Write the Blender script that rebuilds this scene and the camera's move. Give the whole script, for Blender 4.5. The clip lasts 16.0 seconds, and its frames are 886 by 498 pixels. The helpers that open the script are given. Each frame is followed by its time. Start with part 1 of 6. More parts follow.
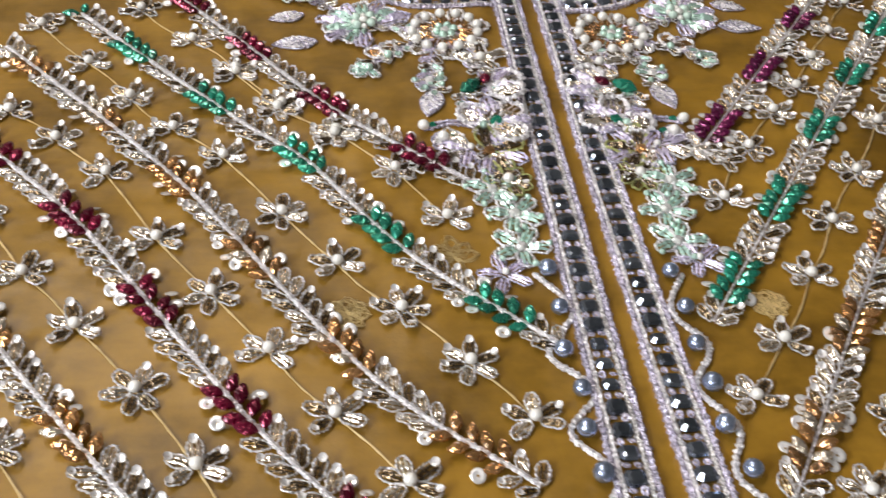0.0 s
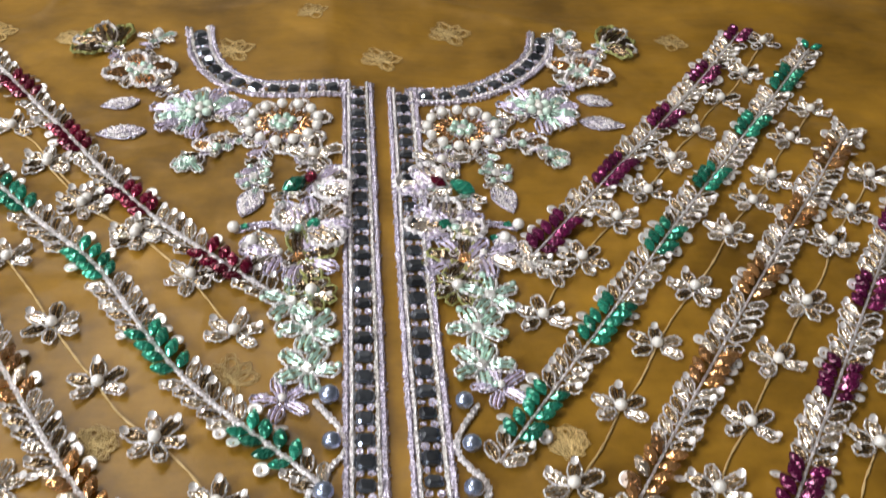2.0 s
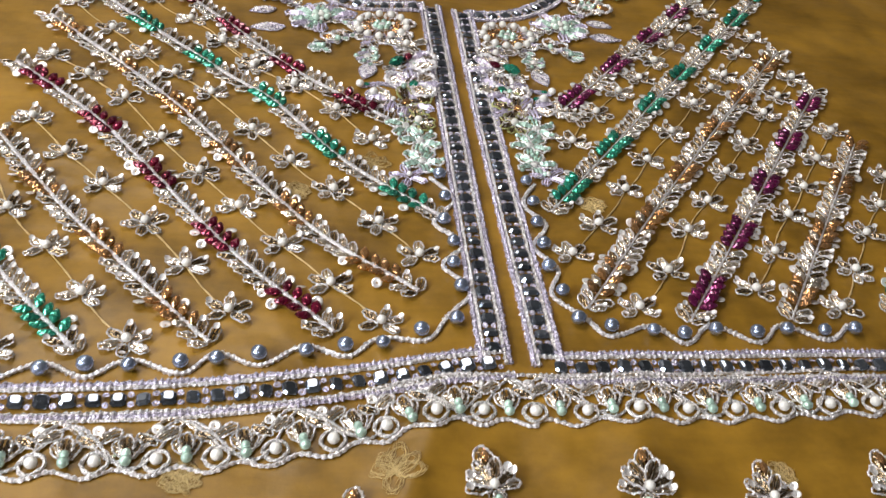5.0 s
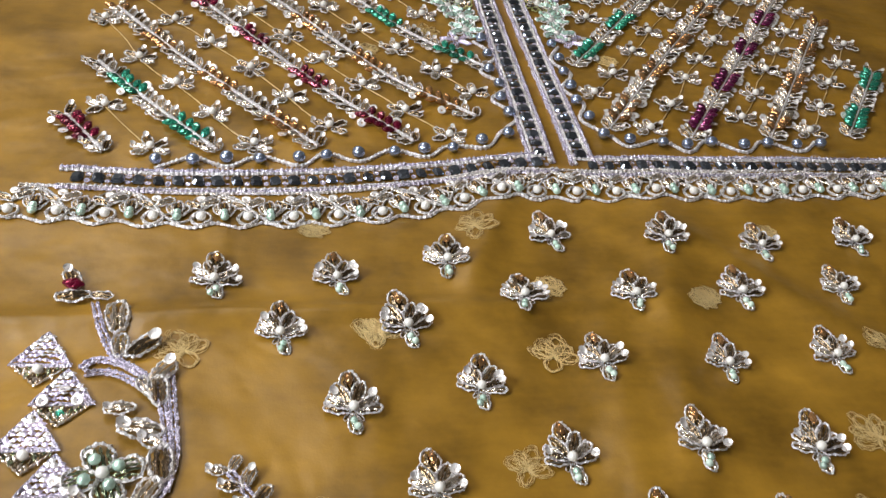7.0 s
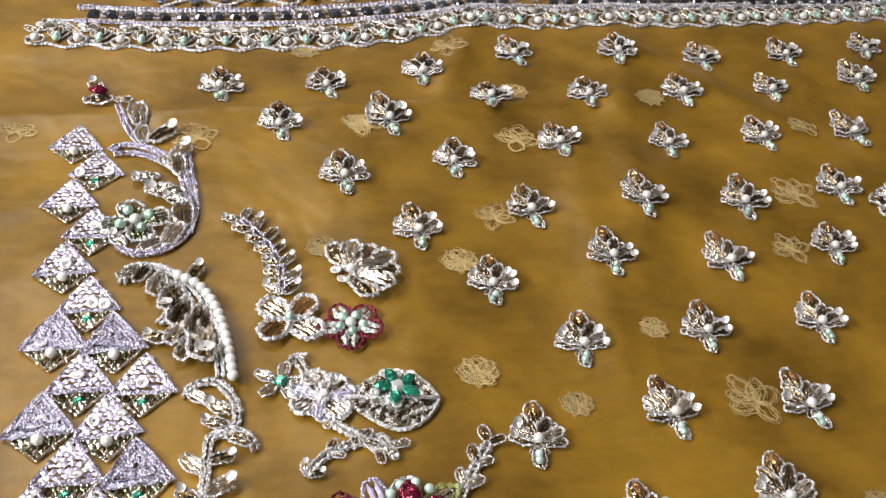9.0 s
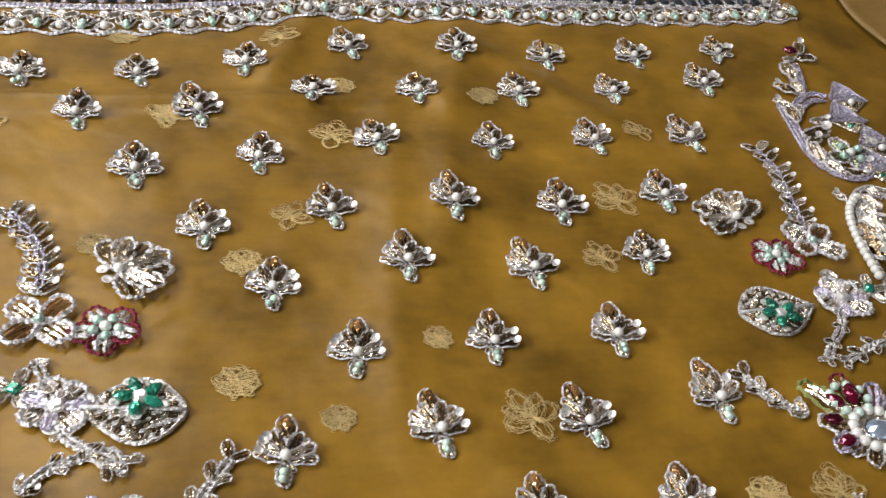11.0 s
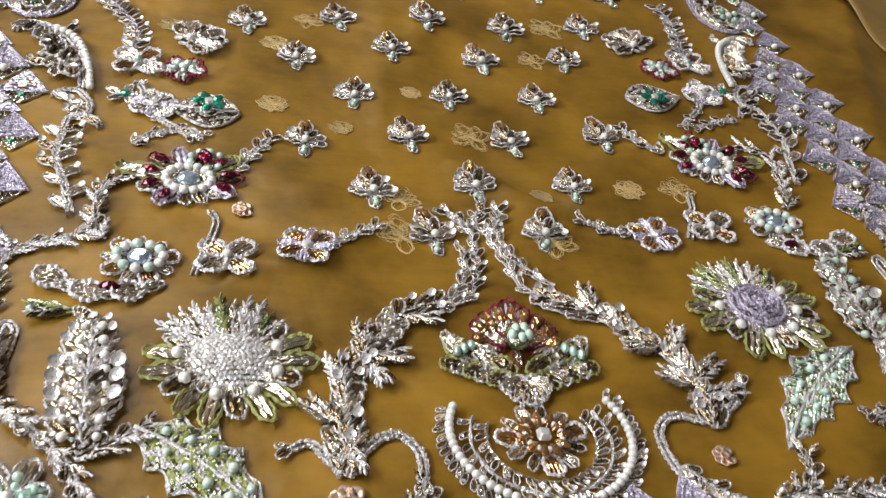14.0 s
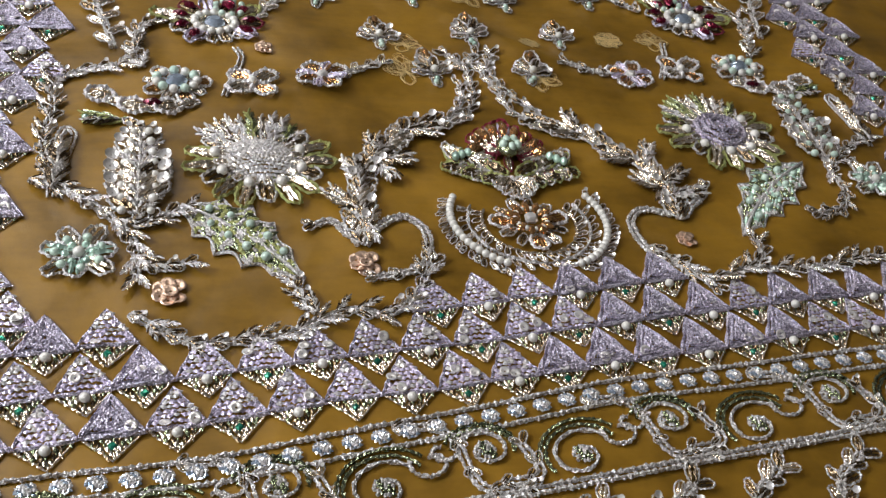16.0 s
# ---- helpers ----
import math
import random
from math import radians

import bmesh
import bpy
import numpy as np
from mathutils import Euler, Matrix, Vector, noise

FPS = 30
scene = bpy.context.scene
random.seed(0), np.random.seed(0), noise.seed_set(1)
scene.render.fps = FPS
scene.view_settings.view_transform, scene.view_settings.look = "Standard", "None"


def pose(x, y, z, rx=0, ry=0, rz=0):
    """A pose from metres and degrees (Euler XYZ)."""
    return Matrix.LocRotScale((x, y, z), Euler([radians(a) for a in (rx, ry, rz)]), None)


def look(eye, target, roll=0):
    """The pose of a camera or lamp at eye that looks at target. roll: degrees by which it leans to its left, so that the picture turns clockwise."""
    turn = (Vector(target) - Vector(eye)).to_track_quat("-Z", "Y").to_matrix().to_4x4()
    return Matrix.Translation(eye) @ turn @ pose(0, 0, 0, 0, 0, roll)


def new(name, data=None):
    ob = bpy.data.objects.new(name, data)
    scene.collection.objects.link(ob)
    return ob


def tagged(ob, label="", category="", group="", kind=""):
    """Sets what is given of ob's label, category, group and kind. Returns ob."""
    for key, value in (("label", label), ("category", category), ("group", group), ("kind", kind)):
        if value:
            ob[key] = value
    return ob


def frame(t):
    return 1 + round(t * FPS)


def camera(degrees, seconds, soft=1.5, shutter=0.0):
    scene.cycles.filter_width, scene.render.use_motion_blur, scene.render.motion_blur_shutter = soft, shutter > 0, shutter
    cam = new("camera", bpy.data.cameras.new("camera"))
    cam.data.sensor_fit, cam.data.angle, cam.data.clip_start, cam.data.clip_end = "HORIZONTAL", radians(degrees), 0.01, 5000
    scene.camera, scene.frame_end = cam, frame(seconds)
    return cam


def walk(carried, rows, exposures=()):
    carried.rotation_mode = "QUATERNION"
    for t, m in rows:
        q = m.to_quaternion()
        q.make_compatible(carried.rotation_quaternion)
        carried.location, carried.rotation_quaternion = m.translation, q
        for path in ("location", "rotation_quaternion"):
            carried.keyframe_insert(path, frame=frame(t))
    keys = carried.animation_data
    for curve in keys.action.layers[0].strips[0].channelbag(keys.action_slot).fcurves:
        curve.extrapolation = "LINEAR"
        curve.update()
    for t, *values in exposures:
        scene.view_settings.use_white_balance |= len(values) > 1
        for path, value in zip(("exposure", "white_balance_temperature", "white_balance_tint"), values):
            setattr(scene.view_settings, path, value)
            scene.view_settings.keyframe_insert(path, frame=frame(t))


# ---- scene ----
cam = camera(46.34, 16.0, soft=1.2, shutter=0.25)
PATH = [
    (0, (-0.0991, -0.1300, 0.2568), (0.0037, 0.6058, -0.4126), 3.81),
    (0.5, (-0.0669, -0.1402, 0.2535), (0.0652, 0.5838, -0.4234), 5.04),
    (1, (-0.0424, -0.1380, 0.2472), (0.0846, 0.5932, -0.4231), 5.27),
    (1.5, (-0.0341, -0.1324, 0.2507), (0.0797, 0.6199, -0.3981), 5.25),
    (2, (-0.0195, -0.0985, 0.2579), (0.0792, 0.6722, -0.3717), 4.75),
    (2.5, (-0.0162, -0.0756, 0.2788), (0.0678, 0.7230, -0.3172), 4.76),
    (3, (-0.0177, -0.0579, 0.2755), (0.0555, 0.7569, -0.2995), 4.92),
    (3.5, (-0.0276, -0.0947, 0.2794), (0.0515, 0.7172, -0.2991), 6.04),
    (4, (-0.0626, -0.1761, 0.2807), (0.0525, 0.6196, -0.3140), 8.25),
    (4.5, (-0.0791, -0.2545, 0.2932), (0.0562, 0.5312, -0.3103), 8.58),
    (5, (-0.0957, -0.3017, 0.2924), (0.0471, 0.4824, -0.3114), 8.14),
    (5.2, (-0.1032, -0.3153, 0.2894), (0.0361, 0.4644, -0.3212), 7.71),
    (7.3, (-0.1615, -0.4575, 0.2874), (0.0139, 0.3184, -0.3185), 8.42),
    (7.5, (-0.1637, -0.4680, 0.2867), (0.0092, 0.3087, -0.3190), 8.13),
    (8, (-0.1643, -0.4933, 0.2720), (0.0125, 0.2761, -0.3418), 7.15),
    (8.2, (-0.1638, -0.5045, 0.2717), (0.0120, 0.2599, -0.3487), 6.69),
    (10.3, (-0.1325, -0.5616, 0.2657), (0.0604, 0.1836, -0.3727), 7.86),
    (10.5, (-0.1190, -0.5574, 0.2659), (0.0794, 0.1883, -0.3701), 8.62),
    (11, (-0.0930, -0.5325, 0.2647), (0.1293, 0.2093, -0.3681), 10.19),
    (11.5, (-0.0771, -0.5229, 0.2614), (0.1680, 0.2153, -0.3671), 11.73),
    (12, (-0.0743, -0.5699, 0.2615), (0.1682, 0.1789, -0.3553), 12.44),
    (12.5, (-0.0739, -0.6162, 0.2641), (0.1663, 0.1319, -0.3545), 12.65),
    (13, (-0.0841, -0.6606, 0.2685), (0.1544, 0.0823, -0.3570), 12.65),
    (13.5, (-0.1016, -0.6947, 0.2710), (0.1347, 0.0451, -0.3589), 13.02),
    (14, (-0.1192, -0.7346, 0.2818), (0.1136, 0.0101, -0.3437), 12.48),
    (14.5, (-0.1230, -0.7757, 0.2854), (0.1025, -0.0327, -0.3448), 11.94),
    (15, (-0.1226, -0.8026, 0.2816), (0.1030, -0.0665, -0.3566), 12.24),
    (15.5, (-0.1263, -0.8192, 0.2794), (0.1025, -0.0881, -0.3635), 12.31),
    (16, (-0.1346, -0.8198, 0.2726), (0.1033, -0.1022, -0.3819), 12.39),
]
EXPOSURE = [(0.0, 0.05), (1.0, 0.0), (2.0, 0.12), (3.0, 0.2), (3.5, 0.4), (4.0, 0.42), (4.5, 0.2), (5.0, 0.05), (8.0, -0.1), (11.0, -0.1), (12.5, -0.03), (13.5, -0.1), (14.5, -0.2), (15.0, -0.28), (15.5, -0.45), (16.0, -0.57)]
walk(cam, [(t, look(eye, target, roll)) for t, eye, target, roll in PATH], EXPOSURE)

# ---- light ----
world = bpy.data.worlds.new("room_air")
world.use_nodes = True
world.node_tree.nodes["Background"].inputs[0].default_value = (0.55, 0.58, 0.62, 1)
world.node_tree.nodes["Background"].inputs[1].default_value = 0.05
scene.world = world


def area(name, loc, target, sx, sy, watts, color):
    la = bpy.data.lights.new(name, "AREA")
    la.shape, la.size, la.size_y, la.energy, la.color = "RECTANGLE", sx, sy, watts, color
    ob = new(name, la)
    ob.matrix_world = look(loc, target)
    return ob


area("ceiling_panel_light", (-0.82, 0.55, 1.7), (-0.82, 0.55, 0), 0.25, 0.7, 16, (1.0, 0.95, 0.90))
area("ceiling_panel_light", (-0.60, 1.50, 1.7), (-0.60, 1.50, 0), 1.0, 0.55, 12, (1.0, 0.95, 0.90))
# unseen fill light added at the left to brighten that side of the fabric
area("side_fill_light", (-0.93, -0.42, 0.53), (-0.2, -0.42, 0.0), 0.7, 0.5, 22, (0.90, 0.95, 1.0))
area("ceiling_panel_light", (-0.7, -1.3, 1.7), (-0.7, -1.3, 0), 0.9, 0.22, 8, (1.0, 0.98, 0.98))


# ---- materials ----
def material(name, color, rough=0.5, metal=0.0, vary=0.12, scale=40.0, bump=0.0, bump_scale=900.0, coat=0.0, film=0.0, spec=0.5, trans=0.0, grain=False):
    m = bpy.data.materials.new(name)
    m.use_nodes = True
    nt = m.node_tree
    b = nt.nodes["Principled BSDF"]
    b.inputs["Roughness"].default_value, b.inputs["Metallic"].default_value = rough, metal
    b.inputs["Specular IOR Level"].default_value = spec
    b.inputs["Coat Weight"].default_value, b.inputs["Coat Roughness"].default_value = coat, 0.05
    b.inputs["Transmission Weight"].default_value = trans
    if film:
        b.inputs["Thin Film Thickness"].default_value, b.inputs["Thin Film IOR"].default_value = film, 1.6
    tc = nt.nodes.new("ShaderNodeTexCoord")
    geo = nt.nodes.new("ShaderNodeNewGeometry")
    info = nt.nodes.new("ShaderNodeObjectInfo")
    big = nt.nodes.new("ShaderNodeTexNoise")
    big.inputs["Scale"].default_value, big.inputs["Detail"].default_value = scale, 4
    nt.links.new(geo.outputs["Position"], big.inputs["Vector"])
    add = nt.nodes.new("ShaderNodeMath")
    add.operation = "ADD"
    nt.links.new(big.outputs["Fac"], add.inputs[0])
    nt.links.new(info.outputs["Random"], add.inputs[1])
    ramp = nt.nodes.new("ShaderNodeMapRange")
    ramp.inputs["From Min"].default_value, ramp.inputs["From Max"].default_value = 0.3, 1.7
    ramp.inputs["To Min"].default_value, ramp.inputs["To Max"].default_value = 1 - vary, 1 + vary
    nt.links.new(add.outputs[0], ramp.inputs["Value"])
    mul = nt.nodes.new("ShaderNodeVectorMath")
    mul.operation = "SCALE"
    mul.inputs[0].default_value = color
    nt.links.new(ramp.outputs[0], mul.inputs["Scale"])
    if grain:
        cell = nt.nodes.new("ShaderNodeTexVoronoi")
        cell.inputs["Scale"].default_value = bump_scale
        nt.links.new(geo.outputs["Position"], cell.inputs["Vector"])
        # shade in the gaps between grains, put into the base colour
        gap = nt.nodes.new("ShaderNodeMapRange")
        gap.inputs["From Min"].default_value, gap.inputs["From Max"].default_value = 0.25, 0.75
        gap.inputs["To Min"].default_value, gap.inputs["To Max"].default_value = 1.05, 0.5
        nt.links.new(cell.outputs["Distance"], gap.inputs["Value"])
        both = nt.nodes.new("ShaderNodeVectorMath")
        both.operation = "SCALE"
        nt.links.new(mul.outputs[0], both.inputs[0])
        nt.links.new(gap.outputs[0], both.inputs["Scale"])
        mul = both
    nt.links.new(mul.outputs[0], b.inputs["Base Color"])
    if bump:
        fine = nt.nodes.new("ShaderNodeTexVoronoi" if grain else "ShaderNodeTexNoise")
        fine.inputs["Scale"].default_value = bump_scale
        nt.links.new(geo.outputs["Position"], fine.inputs["Vector"])
        bp = nt.nodes.new("ShaderNodeBump")
        bp.inputs["Strength"].default_value, bp.inputs["Distance"].default_value = bump, 0.001
        bp.invert = grain
        nt.links.new(fine.outputs[0], bp.inputs["Height"])
        nt.links.new(bp.outputs[0], b.inputs["Normal"])
    return m


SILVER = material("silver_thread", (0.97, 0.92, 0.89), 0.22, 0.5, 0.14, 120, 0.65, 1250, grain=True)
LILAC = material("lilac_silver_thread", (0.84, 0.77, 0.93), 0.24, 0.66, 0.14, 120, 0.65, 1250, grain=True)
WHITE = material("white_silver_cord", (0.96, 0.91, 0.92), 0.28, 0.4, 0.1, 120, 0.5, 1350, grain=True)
SMOKE = material("smoked_bugle_bead", (0.24, 0.175, 0.11), 0.18, 0.9, 0.5, 200, 0.6, 700)
CHAMPAGNE = material("champagne_bugle_bead", (0.78, 0.68, 0.56), 0.16, 0.85, 0.45, 200, 0.6, 700)
SEQUIN = material("silver_sequin", (0.92, 0.88, 0.85), 0.16, 0.5, 0.12, 100, 0.2, 400)
LILAC_SEQUIN = material("lilac_sequin", (0.78, 0.69, 0.87), 0.22, 0.5, 0.3, 250, 0.8, 700)
RUBY = material("ruby_crystal", (0.17, 0.005, 0.030), 0.08, 0.6, 0.6, 350, 0.45, 420, coat=0.5, spec=0.8)
PLUM = material("plum_crystal", (0.15, 0.010, 0.070), 0.08, 0.6, 0.6, 350, 0.45, 420, coat=0.5, spec=0.8)
EMERALD = material("emerald_crystal", (0.03, 0.30, 0.195), 0.1, 0.6, 0.6, 350, 0.45, 420, coat=0.6, film=380, spec=0.8)
AMBER = material("amber_crystal", (0.50, 0.26, 0.10), 0.09, 0.75, 0.6, 350, 0.45, 420, coat=0.5, film=450, spec=0.8)
MINT = material("mint_bead", (0.54, 0.74, 0.63), 0.18, 0.5, 0.3, 150, 0.3, 800, coat=0.4)
PEARL = material("white_pearl", (0.82, 0.79, 0.74), 0.2, 0.1, 0.06, 100, coat=0.3)
MINT_PEARL = material("mint_pearl", (0.58, 0.72, 0.62), 0.2, 0.1, 0.1, 100, coat=0.3)
BLUE_PEARL = material("blue_pearl", (0.40, 0.47, 0.64), 0.24, 0.85, 0.12, 100, 0.15, 600, coat=0.4)
STONE = material("dark_rhinestone", (0.21, 0.24, 0.29), 0.07, 0.9, 0.6, 150, coat=0.6, spec=0.8)
CRYSTAL = material("pale_blue_crystal", (0.62, 0.74, 0.92), 0.04, 0.7, 0.3, 300, coat=0.9, spec=0.9)
LIME = material("lime_thread", (0.36, 0.37, 0.13), 0.4, 0.4, 0.3, 200, 1.0, 1400)
GREEN_BUGLE = material("olive_silver_bugle", (0.29, 0.32, 0.20), 0.2, 0.9, 0.5, 200, 0.6, 800)
RED_THREAD = material("red_thread", (0.24, 0.02, 0.045), 0.4, 0.4, 0.3, 200, 1.0, 1400)
BLUSH = material("blush_sequin", (0.85, 0.60, 0.45), 0.25, 0.6, 0.15, 200, 0.4, 700)
GHOST = material("pale_gold_thread", (0.68, 0.50, 0.22), 0.5, 0.3, 0.25, 200, 0.8, 1500)
FLOAT = material("gold_float_thread", (0.56, 0.40, 0.18), 0.5, 0.1, 0.15, 200)


def cloth_material(name, dark, light, rough=0.37):
    m = bpy.data.materials.new(name)
    m.use_nodes = True
    nt = m.node_tree
    N, L = nt.nodes.new, nt.links.new
    b = nt.nodes["Principled BSDF"]
    geo = N("ShaderNodeNewGeometry")
    cloud = N("ShaderNodeTexNoise")
    cloud.inputs["Scale"].default_value, cloud.inputs["Detail"].default_value, cloud.inputs["Roughness"].default_value = 17, 10, 0.62
    L(geo.outputs["Position"], cloud.inputs["Vector"])
    stretch = N("ShaderNodeMapping")
    stretch.inputs["Scale"].default_value = (60, 240, 10)
    L(geo.outputs["Position"], stretch.inputs["Vector"])
    slub = N("ShaderNodeTexNoise")
    slub.inputs["Scale"].default_value, slub.inputs["Detail"].default_value = 1.0, 3
    L(stretch.outputs[0], slub.inputs["Vector"])
    mix = N("ShaderNodeMath")
    mix.operation = "MULTIPLY_ADD"
    mix.inputs[1].default_value = 0.13
    L(slub.outputs["Fac"], mix.inputs[0])
    L(cloud.outputs["Fac"], mix.inputs[2])
    ramp = N("ShaderNodeValToRGB")
    ramp.color_ramp.elements[0].position, ramp.color_ramp.elements[0].color = 0.40, (*dark, 1)
    ramp.color_ramp.elements[1].position, ramp.color_ramp.elements[1].color = 0.78, (*light, 1)
    L(mix.outputs[0], ramp.inputs["Fac"])
    L(ramp.outputs["Color"], b.inputs["Base Color"])
    b.inputs["Roughness"].default_value = rough
    b.inputs["Specular IOR Level"].default_value = 0.38
    b.inputs["Sheen Weight"].default_value = 0.06
    b.inputs["Sheen Roughness"].default_value = 0.4
    b.inputs["Sheen Tint"].default_value = (0.9, 0.65, 0.3, 1)
    s = N("ShaderNodeTexNoise")
    s.inputs["Scale"].default_value, s.inputs["Detail"].default_value = 900, 3
    L(geo.outputs["Position"], s.inputs["Vector"])
    bp = N("ShaderNodeBump")
    bp.inputs["Strength"].default_value, bp.inputs["Distance"].default_value = 0.13, 0.0004
    L(s.outputs[0], bp.inputs["Height"])
    bp2 = N("ShaderNodeBump")
    bp2.inputs["Strength"].default_value, bp2.inputs["Distance"].default_value = 0.6, 0.014
    crinkle = N("ShaderNodeTexNoise")
    crinkle.inputs["Scale"].default_value, crinkle.inputs["Detail"].default_value, crinkle.inputs["Distortion"].default_value = 11, 3.5, 0.2
    L(geo.outputs["Position"], crinkle.inputs["Vector"])
    L(crinkle.outputs["Fac"], bp2.inputs["Height"])
    L(bp.outputs[0], bp2.inputs["Normal"])
    pinch = N("ShaderNodeTexNoise")
    pinch.noise_type = "RIDGED_MULTIFRACTAL"
    pinch.inputs["Scale"].default_value, pinch.inputs["Detail"].default_value, pinch.inputs["Distortion"].default_value = 9, 3, 0.6
    L(geo.outputs["Position"], pinch.inputs["Vector"])
    bp3 = N("ShaderNodeBump")
    bp3.inputs["Strength"].default_value, bp3.inputs["Distance"].default_value = 0.30, 0.0035
    L(pinch.outputs["Fac"], bp3.inputs["Height"])
    L(bp2.outputs[0], bp3.inputs["Normal"])
    L(bp3.outputs[0], b.inputs["Normal"])
    return m


CLOTH = cloth_material("mustard_organza", (0.130, 0.066, 0.006), (0.37, 0.194, 0.020))
LINING = cloth_material("mustard_lining", (0.17, 0.085, 0.016), (0.25, 0.13, 0.026), 0.6)
FOLD = cloth_material("mustard_fold", (0.26, 0.145, 0.026), (0.42, 0.25, 0.06))
FLAP = cloth_material("pale_mustard_flap", (0.20, 0.115, 0.03), (0.34, 0.21, 0.065))
LEATHER = material("black_leather", (0.006, 0.007, 0.012), 0.6, 0.0, 0.3, 20, 0.3, 260, spec=0.25)
GREEN_DARK = material("dark_green_leatherette", (0.005, 0.013, 0.012), 0.6, 0.0, 0.3, 20, 0.3, 260, spec=0.25)
CHROME = material("chrome_trim", (0.7, 0.72, 0.75), 0.2, 1.0, 0.2, 120, 0.4, 200)
WHITE_CLOTH = material("white_cotton", (0.45, 0.42, 0.43), 0.8, 0.0, 0.15, 30, 0.5, 700)
WALL = material("painted_wall", (0.34, 0.33, 0.31), 0.8, 0.0, 0.05, 3, 0.2, 80)
FLOOR = material("grey_floor", (0.25, 0.23, 0.21), 0.5, 0.0, 0.2, 4, 0.1, 60)
TABLE = material("brown_tabletop", (0.16, 0.09, 0.045), 0.4, 0.0, 0.25, 9, 0.15, 120)


# ---- builders ----
def mesh_of(bm, name, *mats, smooth=True):
    me = bpy.data.meshes.new(name)
    bm.normal_update()
    if smooth:
        for fc in bm.faces:
            fc.smooth = True
    bm.to_mesh(me)
    bm.free()
    for m in mats:
        me.materials.append(m)
    return me


def thing(name, x, y, turn=0.0, label="", category="", group="", kind="", mirror=False, lift=0.0):
    ob = new(name)
    ob.empty_display_size = 0.005
    ob.matrix_world = Matrix.Translation((x, y, cz(x, y) + lift)) @ tilt(x, y) @ Matrix.Rotation(turn, 4, "Z")
    if mirror:
        ob.scale = (-1, 1, 1)
    return tagged(ob, label, category, group, kind)


def part(name, me, parent, x=0.0, y=0.0, z=0.0, turn=0.0, size=1.0, lean=0.0, label=""):
    ob = new(name, me)
    ob.parent = parent
    ob.matrix_basis = Matrix.Translation((x, y, z)) @ Matrix.Rotation(turn, 4, "Z") @ Matrix.Rotation(lean, 4, "X") @ Matrix.Scale(size, 4)
    if label:
        ob["label"] = label
    if me.name.split(".")[0] in STUFF:
        ob["kind"] = "stuff"
    return ob


STUFF = ("beadwork", "sequined_triangle", "seed_beads", "sequined_heart", "dash", "curl_heart", "thread_scribble", "pile")
CREASES = [(-0.15, -0.118, 0.05, 0.0018, 0.006, 0.16), (-0.05, -0.06, 1.2, 0.0020, 0.010, 0.05), (0.02, -0.13, 1.35, 0.0022, 0.014, 0.12), (0.08, -0.1, -0.9, 0.0016, 0.009, 0.07),
           (-0.02, -0.22, 1.45, 0.0016, 0.012, 0.10), (-0.06, -0.40, 0.5, 0.0016, 0.010, 0.06), (0.03, -0.36, -0.7, 0.0018, 0.010, 0.05), (-0.16, 0.46, 1.3, 0.0016, 0.008, 0.06),
           (0.12, 0.46, -0.15, 0.0014, 0.008, 0.14), (0.06, 0.42, -0.35, 0.0012, 0.006, 0.09), (-0.1, 0.50, 0.1, 0.0015, 0.009, 0.12), (0.30, -0.18, 1.2, 0.004, 0.016, 0.14), (0.34, 0.1, 0.9, 0.004, 0.018, 0.12)]


def cz(x, y):
    """Height of the cloth over the tabletop."""
    v = Vector((x * 5.0, y * 5.0, 0.3))
    z = 0.0022 * noise.noise(v) + 0.0011 * noise.noise(v * 3.1)
    k = max(0.0, min(1.0, (y - 0.15) / 0.3))
    for cx, cy, ang, amp, wid, ln in CREASES:
        u, w = (x - cx) * math.cos(ang) + (y - cy) * math.sin(ang), (y - cy) * math.cos(ang) - (x - cx) * math.sin(ang)
        z += 1.9 * amp * math.exp(-abs(w / wid) ** 1.4) * math.exp(-(u / ln) ** 4)
    z += k * 0.006 * math.exp(-abs(x + 0.026) / 0.03)
    return z


def tilt(x, y):
    e = 0.004
    n = Vector((cz(x - e, y) - cz(x + e, y), cz(x, y - e) - cz(x, y + e), 2 * e)).normalized()
    return Vector((0, 0, 1)).rotation_difference(n).to_matrix().to_4x4()


